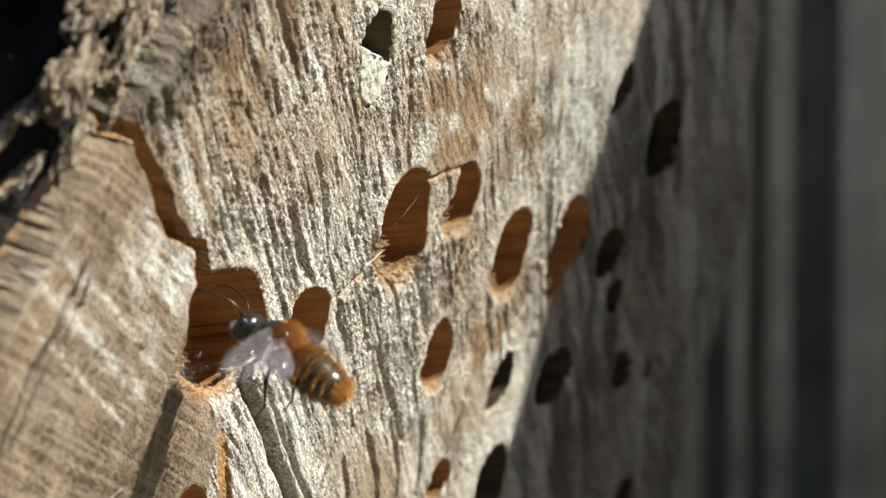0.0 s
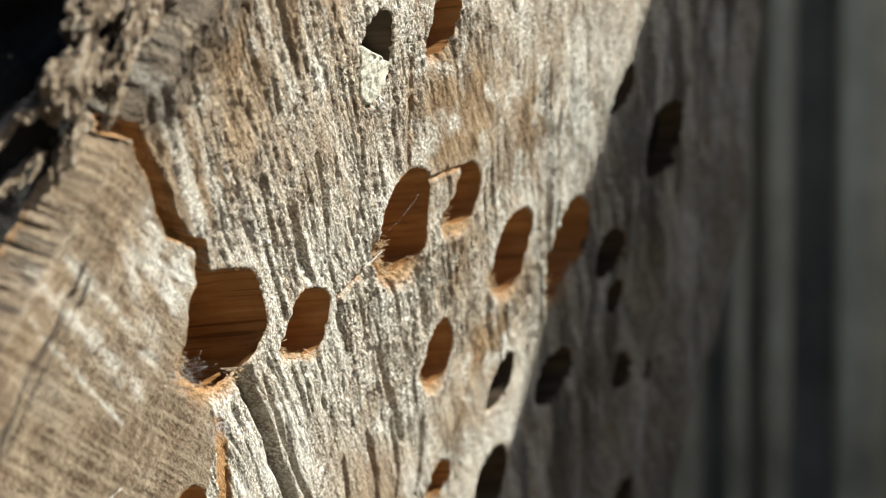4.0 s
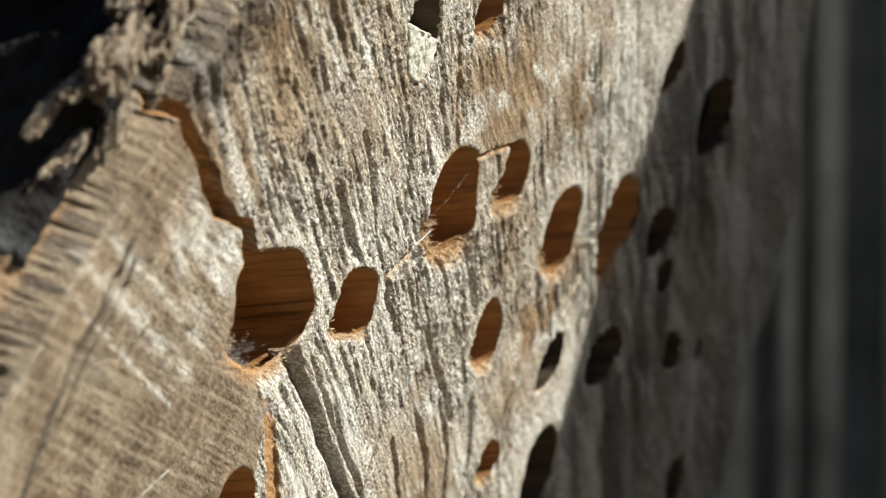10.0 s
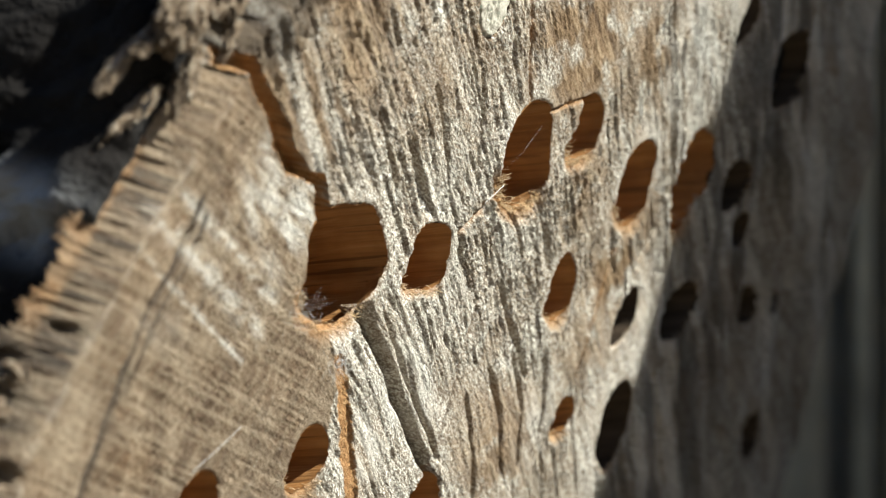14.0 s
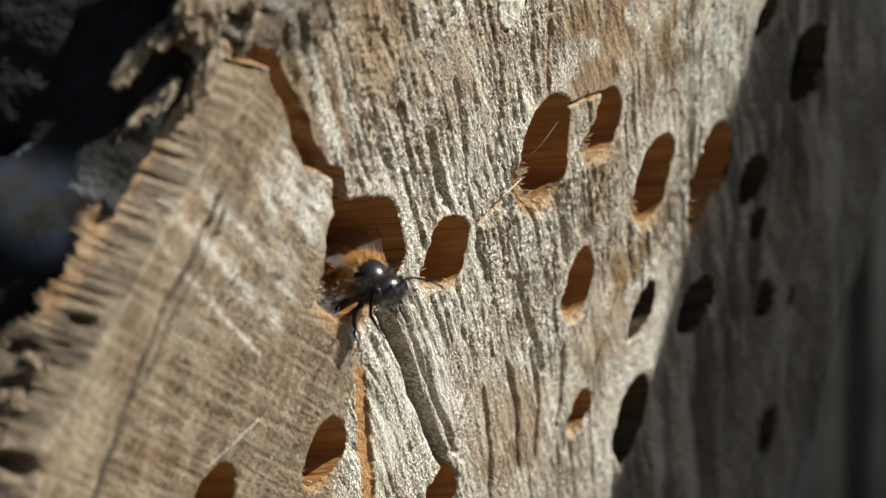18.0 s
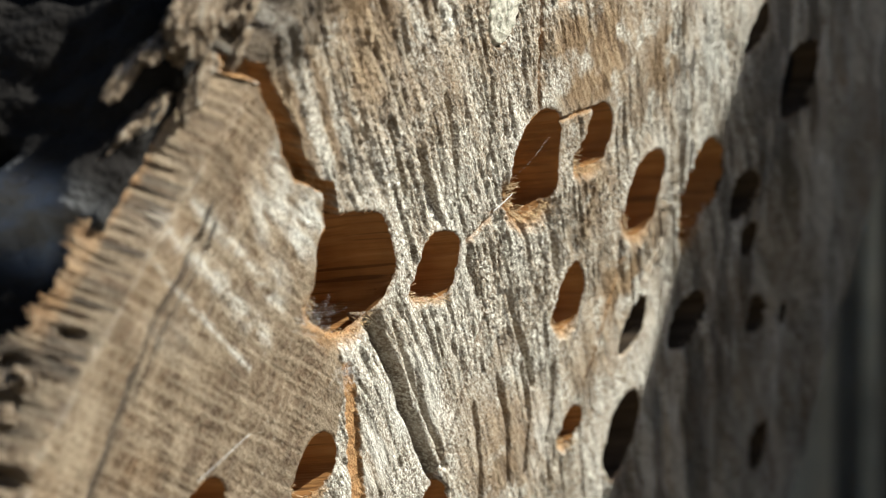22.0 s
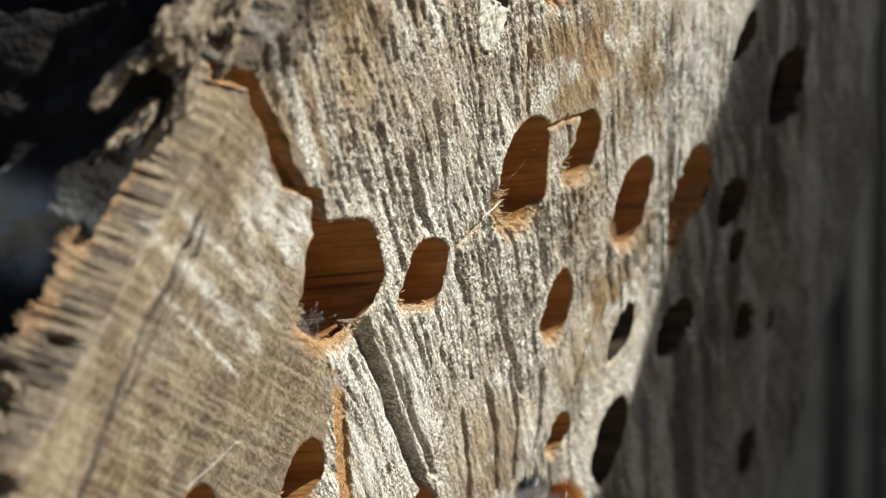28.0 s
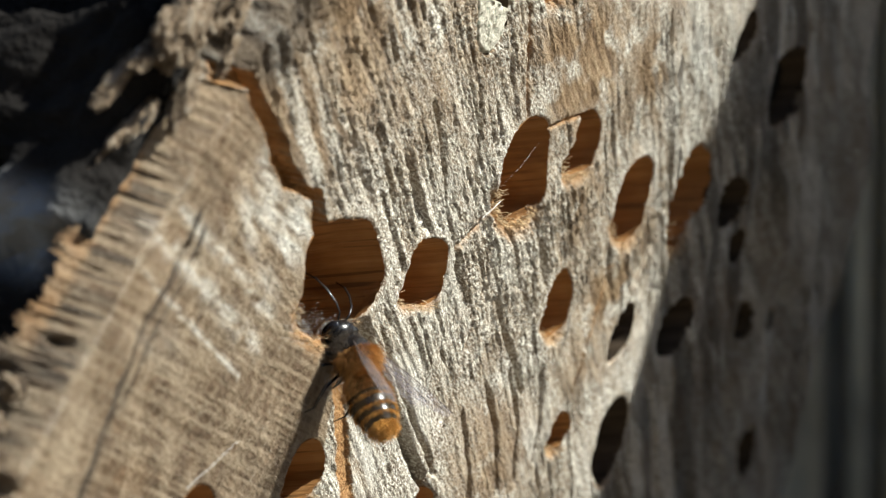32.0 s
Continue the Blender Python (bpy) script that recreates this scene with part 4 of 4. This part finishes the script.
def build_straws():
    for a, b, r in (((-17.3, -18.4, 0.7), (-11.0, -14.2, 0.6), 0.022), ((21.7, 8.4, 0.7), (23.9, 10.4, 1.0), 0.035)):
        pts = [face_point(*(a[i] + (b[i] - a[i]) * t + (0.03 * math.sin(9 * t) if i == 1 else 0) for i in range(3))) for t in np.linspace(0, 1, 14)]
        ob = new("plant_fibre", mesh_of("plant_fibre", *tube(pts, r * MM, 5), THREAD))
        tagged(ob, "short white plant fibre stuck to the sawn wood", "fibre", group="white fibres on the log")
    rng = random.Random(5)
    pieces = []
    for _ in range(65):
        u, v, h = rng.gauss(-6.0, 0.9), rng.gauss(-4.9, 0.6), rng.uniform(-0.4, 1.2)
        p = [Vector((u, v, h))]
        way = Vector((rng.uniform(-1, 1), rng.uniform(-0.3, 1), rng.uniform(-0.6, 1))).normalized()
        for k in range(4):
            way = (way + Vector((rng.uniform(-1, 1), rng.uniform(-1, 1), rng.uniform(-1, 1))) * 0.16).normalized()
            p.append(p[-1] + way * 0.45)
        pieces.append(tube([FACE @ (q * MM) for q in p], 0.0055 * MM, 3))
    for _ in range(110):
        u, v, h = rng.gauss(3.0, 1.0), rng.gauss(-8.0, 0.7), rng.uniform(0.0, 0.7)
        p = [Vector((u, v, h))]
        way = Vector((rng.uniform(-1, 1), rng.uniform(-1, 1), rng.uniform(-0.2, 0.7))).normalized()
        for k in range(4):
            way = (way + Vector((rng.uniform(-1, 1), rng.uniform(-1, 1), rng.uniform(-1, 1))) * 0.5).normalized()
            p.append(p[-1] + way * 0.4)
        pieces.append(tube([FACE @ (q * MM) for q in p], 0.005 * MM, 3))
    fluff = new("fluff", mesh_of("fluff", *joined(pieces), THREAD))
    tagged(fluff, "wisps of white fluff caught on the hole's lip", "fluff", kind="stuff")
    hair = [face_point(23.7, 11.4, 0.5), face_point(26.0, 13.8, 0.9), face_point(28.6, 16.5, 0.8)]
    ob = new("hair", mesh_of("hair", *tube(hair, 0.004 * MM, 4), THREAD))
    tagged(ob, "fine pale hair across a bored hole", "hair")


# ---------------------------------------------------------------- the bee
BEE = 1.12  # size against a body ten millimetres long


def ball(center, radii, rings=16, sides=20, shape=None):
    verts, faces = [], []
    for i in range(rings + 1):
        p = math.pi * i / rings
        for k in range(sides):
            a = 2 * math.pi * k / sides
            d = Vector((math.cos(p), math.sin(p) * math.cos(a), math.sin(p) * math.sin(a)))
            s = shape(d) if shape else 1.0
            verts.append(tuple((center[j] + radii[j] * d[j] * s) * MM * BEE for j in range(3)))
    for i in range(rings):
        for k in range(sides):
            k2 = (k + 1) % sides
            faces.append((i * sides + k, i * sides + k2, (i + 1) * sides + k2, (i + 1) * sides + k))
    return verts, faces


def fur(center, radii, count, length, keep, sweep, seed, width=0.012):
    """Hairs that stand out of a ball, swept back."""
    rng = random.Random(seed)
    verts, faces = [], []
    while len(faces) < count:
        d = Vector((rng.gauss(0, 1), rng.gauss(0, 1), rng.gauss(0, 1))).normalized()
        if not keep(d):
            continue
        p = Vector(center[j] + radii[j] * d[j] * 0.97 for j in range(3))
        out = Vector(d[j] / radii[j] for j in range(3)).normalized()
        way = (out + Vector(sweep) + Vector((rng.uniform(-.4, .4), rng.uniform(-.4, .4), rng.uniform(-.4, .4)))).normalized()
        side = way.cross(Vector((rng.uniform(-1, 1), rng.uniform(-1, 1), rng.uniform(-1, 1)))).normalized() * width
        tip = p + way * length * rng.uniform(0.6, 1.15)
        n = len(verts)
        verts += [tuple((q) * MM * BEE) for q in (p - side, p + side, tip)]
        faces.append((n, n + 1, n + 2))
    return verts, faces


def limb(points, radii):
    return tube([Vector(p) * MM * BEE for p in points], [r * MM * BEE for r in radii], 7)


def wing_piece(length, width, lag):
    """A wing along +y from its root at the origin, leading edge towards +x."""
    lead, trail, n = [], [], 14
    for i in range(n + 1):
        t = i / n
        y = t * length
        lead.append((0.28 * math.sin(t * math.pi * 0.9) * 1.0 - 0.35 * t ** 3, y))
        trail.append((-width * math.sin(math.pi * min(1, t * 0.92 + 0.04)) ** 0.7 * (0.55 + 0.45 * t) - lag * t - 0.05, y))
    verts, faces = [], []
    for z in (0.006, -0.006):
        for (xl, y), (xt, _) in zip(lead, trail):
            for q in (0.0, 0.35, 0.7, 1.0):
                x = xl + (xt - xl) * q
                verts.append((x * MM * BEE, y * MM * BEE, (z + 0.06 * math.sin(q * 9) * math.sin(y)) * MM * BEE))
    m = (n + 1) * 4
    for i in range(n):
        for q in range(3):
            a = i * 4 + q
            faces.append((a, a + 1, a + 5, a + 4))
            faces.append((m + a, m + a + 4, m + a + 5, m + a + 1))
    veins = [tube([Vector((x, y, 0.01)) * MM * BEE for x, y in lead], 0.032 * MM * BEE, 4)]
    for q, stop in ((0.16, 0.9), (0.36, 1.0), (0.58, 0.85), (0.8, 0.6)):
        pts = [Vector((xl + (xt - xl) * q * min(1, i / 5), y, 0.01)) * MM * BEE for i, ((xl, y), (xt, _)) in enumerate(zip(lead, trail)) if i <= n * stop]
        veins.append(tube(pts, 0.014 * MM * BEE, 4))
    for i, q0, q1 in ((5, 0.16, 0.58), (7, 0.36, 0.8), (9, 0.16, 0.58), (11, 0.1, 0.36)):
        (xl, y), (xt, _) = lead[i], trail[i]
        pts = [Vector((xl + (xt - xl) * q, y + 0.25 * (q - q0), 0.01)) * MM * BEE for q in (q0, (q0 + q1) / 2, q1)]
        veins.append(tube(pts, 0.013 * MM * BEE, 4))
    return (verts, faces), joined(veins)


def build_bee():
    bee = tagged(new("bee"), "small ginger-furred mason bee with black head and golden tail", "bee")
    band = lambda d: 1 - 0.045 * max(0.0, math.sin(d.x * 11.0)) ** 6
    part("thorax", mesh_of("thorax", *ball((0, 0, 0), (1.75, 1.5, 1.5)), CHITIN), bee, "black thorax under ginger fur")
    part("abdomen", mesh_of("abdomen", *ball((-3.75, 0, -0.45), (2.75, 1.75, 1.62), 30, 24, band), BRONZE), bee, "glossy bronze-black banded abdomen")
    head = part("head", mesh_of("head", *ball((2.35, 0, -0.35), (0.95, 1.4, 1.2)), CHITIN), bee, "shiny black head")
    for s in (-1, 1):
        part("eye", mesh_of("eye", *ball((2.5, 1.12 * s, -0.25), (0.5, 0.42, 0.85), 10, 12), EYE), head)
        pts = [(3.1, 0.35 * s, 0.2), (3.5, 0.6 * s, 0.75), (4.1, 0.95 * s, 1.0), (5.2, 1.4 * s, 1.0), (6.3, 1.75 * s, 0.75), (7.2, 1.95 * s, 0.2)]
        part("antenna", mesh_of("antenna", *limb(pts, [0.085, 0.075, 0.075, 0.075, 0.075, 0.05]), CHITIN), bee, "long black antenna")
    for s in (-1, 1):
        part("mandible", mesh_of("mandible", *limb([(2.9, 0.5 * s, -1.2), (3.2, 0.35 * s, -1.55), (3.2, 0.02 * s, -1.75)], [0.16, 0.13, 0.05]), CHITIN), head)
    furs = [
        ("face_fur", (2.5, 0, -0.4), (0.95, 1.3, 1.15), 500, 0.4, lambda d: d.x > 0.25 and d.z < 0.1, (0.3, 0, 0), PALE_FUR, "pale fur on the face"),
        ("crown_fur", (2.3, 0, -0.3), (0.95, 1.35, 1.2), 300, 0.4, lambda d: d.z > 0.3, (-0.2, 0, 0.3), BROWN_FUR, ""),
        ("thorax_fur", (0, 0, 0), (1.75, 1.5, 1.5), 5200, 0.95, lambda d: d.x < 0.12 and d.z > -0.6, (-0.7, 0, 0.1), FUR, "dense ginger fur"),
        ("chest_fur", (0, 0, 0), (1.75, 1.5, 1.5), 3400, 0.7, lambda d: d.z < -0.3 or (d.x > 0.0 and d.z < 0.45), (-0.3, 0, 0.05), BROWN_FUR, ""),
        ("waist_fur", (-3.75, 0, -0.45), (2.75, 1.75, 1.62), 4200, 0.75, lambda d: d.x > 0.18 and d.z > -0.6, (-1.0, 0, 0), FUR, "ginger fur on the first segments"),
    ]
    for k, (name, c, r, count, ln, keep, sweep, mat, label) in enumerate(furs):
        part(name, mesh_of(name, *fur(c, r, count, ln, keep, sweep, 40 + k), mat, False), bee, label)
    for k, x in enumerate((0.02, -0.30, -0.56)):
        hairs = (fur((-3.75, 0, -0.45), (2.75, 1.75, 1.62), 900, 0.5, lambda d, x=x: abs(d.x - x) < 0.05, (-1.6, 0, 0), 60 + k))
        part("fur_band", mesh_of("fur_band", *hairs, GOLD, False), bee, "narrow golden hair band")
    part("tail_fur", mesh_of("tail_fur", *fur((-3.75, 0, -0.45), (2.75, 1.75, 1.62), 2200, 0.75, lambda d: d.x < -0.74, (-1.3, 0, 0), 70), GOLD, False), bee, "golden brush on the tail")
    legs = ([(1.0, 0.7, -1.1), (1.7, 1.3, -2.0), (2.5, 1.2, -3.0), (3.2, 1.1, -3.6)],
            [(0.2, 0.9, -1.3), (0.5, 1.9, -2.3), (0.3, 1.9, -3.7), (0.8, 1.9, -4.6)],
            [(-0.8, 0.9, -1.2), (-1.5, 2.0, -2.2), (-2.2, 1.9, -3.8), (-1.9, 1.9, -5.0)])
    for path in legs:
        for s in (-1, 1):
            a, b, c, d = [(x, y * s, z) for x, y, z in path]
            mid = tuple((p + q) / 2 for p, q in zip(b, c))
            leg = part("leg", mesh_of("leg", *limb([a, b, mid, c], [0.12, 0.15, 0.14, 0.09]), CHITIN), bee, "thin black leg")
            part("foot", mesh_of("foot", *limb([c, tuple((p * 2 + q) / 3 for p, q in zip(c, d)), d], [0.07, 0.06, 0.04]), CHITIN), leg)
    wings = []
    for name, root, length, width, lag in (("forewing", (0.5, 1.15, 1.05), 7.6, 2.1, 1.0), ("hindwing", (-0.4, 1.15, 0.95), 5.2, 1.7, 1.4)):
        skin, veins = wing_piece(length, width, lag)
        for s in (1, -1):
            flip = lambda pv: ([(x, y * s, z) for x, y, z in pv[0]], [f if s > 0 else f[::-1] for f in pv[1]])
            w = part(name, mesh_of(name, *flip(skin), WING), bee, "clear veined wing")
            part("venation", mesh_of("venation", *flip(veins), VEIN), w)
            w.matrix_basis = pose(root[0] * MM * BEE, root[1] * s * MM * BEE, root[2] * MM * BEE)
            wings.append((w, s, root, name))
    return bee, wings


build_ground()
build_fence()
build_shade_walls()
build_log()
build_straws()
bee, wings = build_bee()


# ---------------------------------------------------------------- what moves
FLIGHTS = ((0.0, 0.97), (1.07, 1.14), (18.87, 28.6), (29.2, 31.93))


def flying(t):
    return any(a <= t <= b for a, b in FLIGHTS)


def wing_pose(s, root, name, flap, swept):
    """flap: degrees up; swept: degrees back towards the tail."""
    turn = Matrix.Rotation(radians(s * swept), 4, "Z") @ Matrix.Rotation(radians(s * flap), 4, "X")
    return Matrix.Translation(Vector((root[0], root[1] * s, root[2])) * MM * BEE) @ turn


def motions():
    walk(bee, [
        (0.00, pose(-0.00290, -0.01553, 0.11622, -1.5, -28.7, 150.3)),
        (0.10, pose(-0.00332, -0.01541, 0.11640, -3.4, -37.1, 153.4)),
        (0.30, pose(-0.00379, -0.01515, 0.11634, 4.9, -31.2, 140.3)),
        (0.50, pose(-0.00292, -0.01494, 0.11618, -0.1, -21.2, 148.2)),
        (0.70, pose(-0.00198, -0.01489, 0.11458, -5.4, -33.0, 156.5)),
        (0.90, pose(-0.00582, -0.01451, 0.11353, -0.3, -19.8, 148.4)),
        (1.00, pose(-0.00525, -0.01370, 0.11130, 20.0, -44.3, 127.0)),
        (1.10, pose(-0.00600, -0.01345, 0.11202, 27.1, -42.6, 120.1)),
        (1.20, pose(-0.00504, -0.01331, 0.11295, 26.0, -49.4, 120.1)),
        (1.30, pose(-0.00543, -0.01313, 0.11303, 31.5, -50.8, 113.9)),
        (1.50, pose(-0.00638, -0.01268, 0.11383, 23.8, -43.5, 123.4)),
        (1.60, pose(-0.00726, -0.01244, 0.11459, 25.9, -45.7, 120.8)),
        (1.70, pose(-0.00448, -0.01229, 0.11275, 33.8, -46.1, 146.5)),
        (1.90, pose(-0.01125, -0.00871, 0.11513, 12.2, -28.7, 151.9)),
        (2.00, pose(-0.01695, -0.00735, 0.11689, 11.4, -20.5, 153.8)),
        (2.20, pose(-0.02156, -0.00359, 0.11856, 11.0, -14.9, 155.0)),
        (2.60, pose(-0.02700, 0.00066, 0.12046, 11.0, -14.9, 155.0)),
        (5.00, pose(-0.03557, 0.00521, 0.12294, 11.0, -14.9, 155.0)),
        (7.00, pose(-0.03557, 0.00521, 0.12294, 18.4, 1.8, 96.7)),
        (9.00, pose(-0.03557, 0.00521, 0.12294, 7.8, 16.8, 37.6)),
        (11.00, pose(-0.03557, 0.00521, 0.12294, -11.0, 14.9, -25.0)),
        (16.60, pose(-0.03382, 0.00439, 0.12243, -11.0, 14.9, -25.0)),
        (17.20, pose(-0.02000, -0.00261, 0.11840, -11.0, 14.9, -25.0)),
        (17.50, pose(-0.01013, -0.00599, 0.11630, 16.0, 11.6, -50.5)),
        (17.70, pose(-0.00940, -0.00581, 0.11589, 16.0, 12.3, -50.3)),
        (18.00, pose(-0.00682, -0.00557, 0.11482, 16.0, 12.6, -50.3)),
        (18.10, pose(-0.00597, -0.00564, 0.11419, 15.8, 12.8, -50.5)),
        (18.30, pose(-0.00464, -0.00629, 0.11239, 15.7, 15.0, -30.0)),
        (18.40, pose(-0.00419, -0.00526, 0.11230, 16.8, 16.0, -25.0)),
        (18.50, pose(-0.00341, -0.00371, 0.11248, 17.9, 17.0, -22.0)),
        (18.60, pose(-0.00281, -0.00185, 0.11156, 19.8, 12.0, -22.0)),
        (18.70, pose(-0.00219, -0.00067, 0.11178, 32.8, 9.0, -24.0)),
        (18.80, pose(-0.00174, -0.00346, 0.11109, 48.5, -1.5, -51.1)),
        (18.85, pose(-0.00070, -0.00330, 0.11027, 81.5, -13.2, -47.6)),
        (18.90, pose(0.00033, -0.00313, 0.10945, 116.2, -24.8, -51.5)),
        (18.93, pose(0.01071, -0.00207, 0.10498, 78.9, -64.9, 25.5)),
        (18.97, pose(0.01590, -0.00153, 0.10274, 30.4, -57.5, 91.8)),
        (18.98, pose(0.02109, -0.00100, 0.10051, 16.6, -35.5, 125.1)),
        (19.00, pose(0.02146, -0.00057, 0.10021, 16.3, -35.6, 125.6)),
        (19.02, pose(0.02189, -0.00058, 0.09998, 16.1, -35.6, 126.0)),
        (19.10, pose(0.03172, -0.00070, 0.09708, 11.1, -30.0, 134.5)),
        (19.25, pose(0.03964, -0.00101, 0.09131, 14.0, -20.6, 130.4)),
        (19.45, pose(0.04252, 0.00724, 0.10142, 14.3, -23.9, 129.6)),
        (19.60, pose(0.03443, 0.01333, 0.10923, 12.7, -26.0, 132.2)),
        (19.80, pose(0.02611, 0.02340, 0.11149, 6.8, -18.2, 142.0)),
        (19.90, pose(0.02123, 0.02824, 0.11001, 14.3, -18.0, 130.2)),
        (20.00, pose(0.01751, 0.03206, 0.10887, 19.8, -23.5, 120.2)),
        (20.10, pose(0.02051, 0.02809, 0.10843, 15.2, -27.0, 127.9)),
        (20.20, pose(0.03457, 0.02340, 0.11047, 17.4, -20.6, 124.8)),
        (20.40, pose(0.04833, 0.02855, 0.10948, 17.3, -20.2, 125.1)),
        (20.70, pose(0.05169, 0.05313, 0.10113, 20.7, -13.3, 120.1)),
        (20.90, pose(0.03977, 0.06803, 0.10002, 23.6, -12.4, 114.8)),
        (21.00, pose(0.03861, 0.07028, 0.10354, 23.2, -14.0, 115.2)),
        (21.10, pose(0.03876, 0.06616, 0.10298, 24.3, -13.8, 113.2)),
        (21.20, pose(0.03502, 0.03279, 0.10004, 15.6, -13.6, 128.6)),
        (21.30, pose(0.03010, 0.01468, 0.10070, 12.1, -17.2, 133.6)),
        (21.40, pose(0.02462, 0.01172, 0.10294, 12.6, -23.2, 132.2)),
        (21.50, pose(0.02290, 0.00876, 0.10352, 16.4, -11.5, 127.6)),
        (21.60, pose(0.02340, 0.00857, 0.10667, 16.2, -16.4, 126.9)),
        (21.70, pose(0.02550, 0.00830, 0.10835, 12.2, -16.7, 133.4)),
        (21.80, pose(0.03335, 0.00667, 0.11200, 12.8, -18.5, 132.1)),
        (22.00, pose(0.04861, 0.00588, 0.11876, 14.4, -16.1, 129.8)),
        (22.20, pose(0.04614, 0.00487, 0.13072, 14.0, -18.5, 130.1)),
        (22.30, pose(0.03979, 0.00553, 0.13522, 12.4, -16.2, 132.8)),
        (22.40, pose(0.02746, 0.00602, 0.13737, 8.3, -16.8, 139.1)),
        (22.50, pose(0.01909, 0.00896, 0.13827, 14.6, -15.5, 129.4)),
        (22.60, pose(0.01475, 0.01083, 0.13619, 18.0, -21.6, 122.8)),
        (22.80, pose(0.01680, 0.00931, 0.14226, 14.8, -19.3, 128.4)),
        (22.90, pose(0.01780, 0.00845, 0.14384, 14.8, -17.4, 128.7)),
        (23.00, pose(0.01973, 0.00739, 0.14296, 14.1, -20.4, 129.4)),
        (23.10, pose(0.01722, 0.00632, 0.14462, 15.4, -19.7, 127.3)),
        (23.20, pose(0.02863, 0.00499, 0.14334, 14.3, -21.0, 129.1)),
        (23.40, pose(0.04636, 0.00314, 0.15219, 13.7, -20.8, 130.1)),
        (25.50, pose(0.05443, -0.00451, 0.14957, 12.6, -20.2, 131.8)),
        (27.30, pose(0.02260, -0.03501, 0.14010, 3.9, -22.4, 145.3)),
        (27.50, pose(0.01376, -0.04618, 0.13035, -9.3, -29.9, 166.0)),
        (27.60, pose(0.02318, -0.01651, 0.11776, -2.0, -28.7, 154.3)),
        (27.70, pose(0.02813, -0.01184, 0.11322, -4.8, -23.6, 158.6)),
        (27.80, pose(0.02343, -0.00613, 0.10781, 4.7, -16.8, 144.4)),
        (27.90, pose(0.01391, -0.00237, 0.10402, 4.7, -20.6, 144.1)),
        (28.00, pose(0.01034, -0.00090, 0.09760, 12.0, -23.0, 132.6)),
        (28.20, pose(0.00664, -0.00192, 0.08763, 11.6, -20.9, 133.4)),
        (29.30, pose(-0.00503, -0.00439, 0.08809, 12.0, -20.6, 132.8)),
        (29.50, pose(-0.00504, -0.00388, 0.09550, 12.0, -20.6, 132.8)),
        (29.60, pose(-0.00318, -0.00378, 0.09713, 12.0, -20.6, 132.8)),
        (29.70, pose(-0.00266, -0.00367, 0.09912, 8.0, -24.0, 138.8)),
        (29.80, pose(0.00317, -0.00357, 0.10053, 8.2, -18.5, 139.0)),
        (30.00, pose(-0.00315, -0.00345, 0.10212, 6.2, -19.9, 141.8)),
        (30.20, pose(-0.00284, -0.00341, 0.10318, 1.8, -26.3, 148.4)),
        (30.30, pose(0.00038, -0.00334, 0.10438, 2.8, -24.9, 146.9)),
        (30.50, pose(-0.00025, -0.00326, 0.10591, 5.9, -32.4, 141.9)),
        (30.60, pose(0.00393, -0.00338, 0.10410, -0.4, -26.8, 152.0)),
        (30.80, pose(0.00149, -0.00314, 0.10733, 1.0, -22.3, 149.8)),
        (31.00, pose(-0.00105, -0.00301, 0.10947, 5.9, -32.4, 141.9)),
        (31.10, pose(0.00503, -0.00298, 0.10982, 3.4, -23.1, 146.1)),
        (31.30, pose(0.00579, -0.00292, 0.11056, 4.9, -20.0, 143.9)),
        (31.40, pose(0.00089, -0.00292, 0.11125, 6.2, -37.8, 141.3)),
        (31.60, pose(0.00165, -0.00406, 0.11362, 5.2, -27.7, 143.1)),
        (31.70, pose(0.00073, -0.00477, 0.11276, 7.3, -24.3, 140.0)),
        (31.90, pose(-0.00596, -0.00698, 0.10995, 16.3, -41.8, 133.5)),
        (32.00, pose(-0.00615, -0.00698, 0.11028, 22.5, -48.6, 126.3)),
    ])
    strokes = (-14, 30, 60, 78, 40, 52, -5)
    for w, s, root, name in wings:
        rows, last = [], None
        for k in range(0, 32 * FPS + 1):
            t = k / FPS
            fore = name == "forewing"
            if flying(t):
                rows.append((t, wing_pose(s, root, name, strokes[k % 7] * (1 if fore else 0.85), 8 if fore else 22)))
                last = "fly"
            else:
                if last != "rest" or flying(t + 1 / FPS) or k == 32 * FPS:
                    rows.append((t, wing_pose(s, root, name, 14, 62 if fore else 66)))
                last = "rest"
        walk(w, rows)


motions()
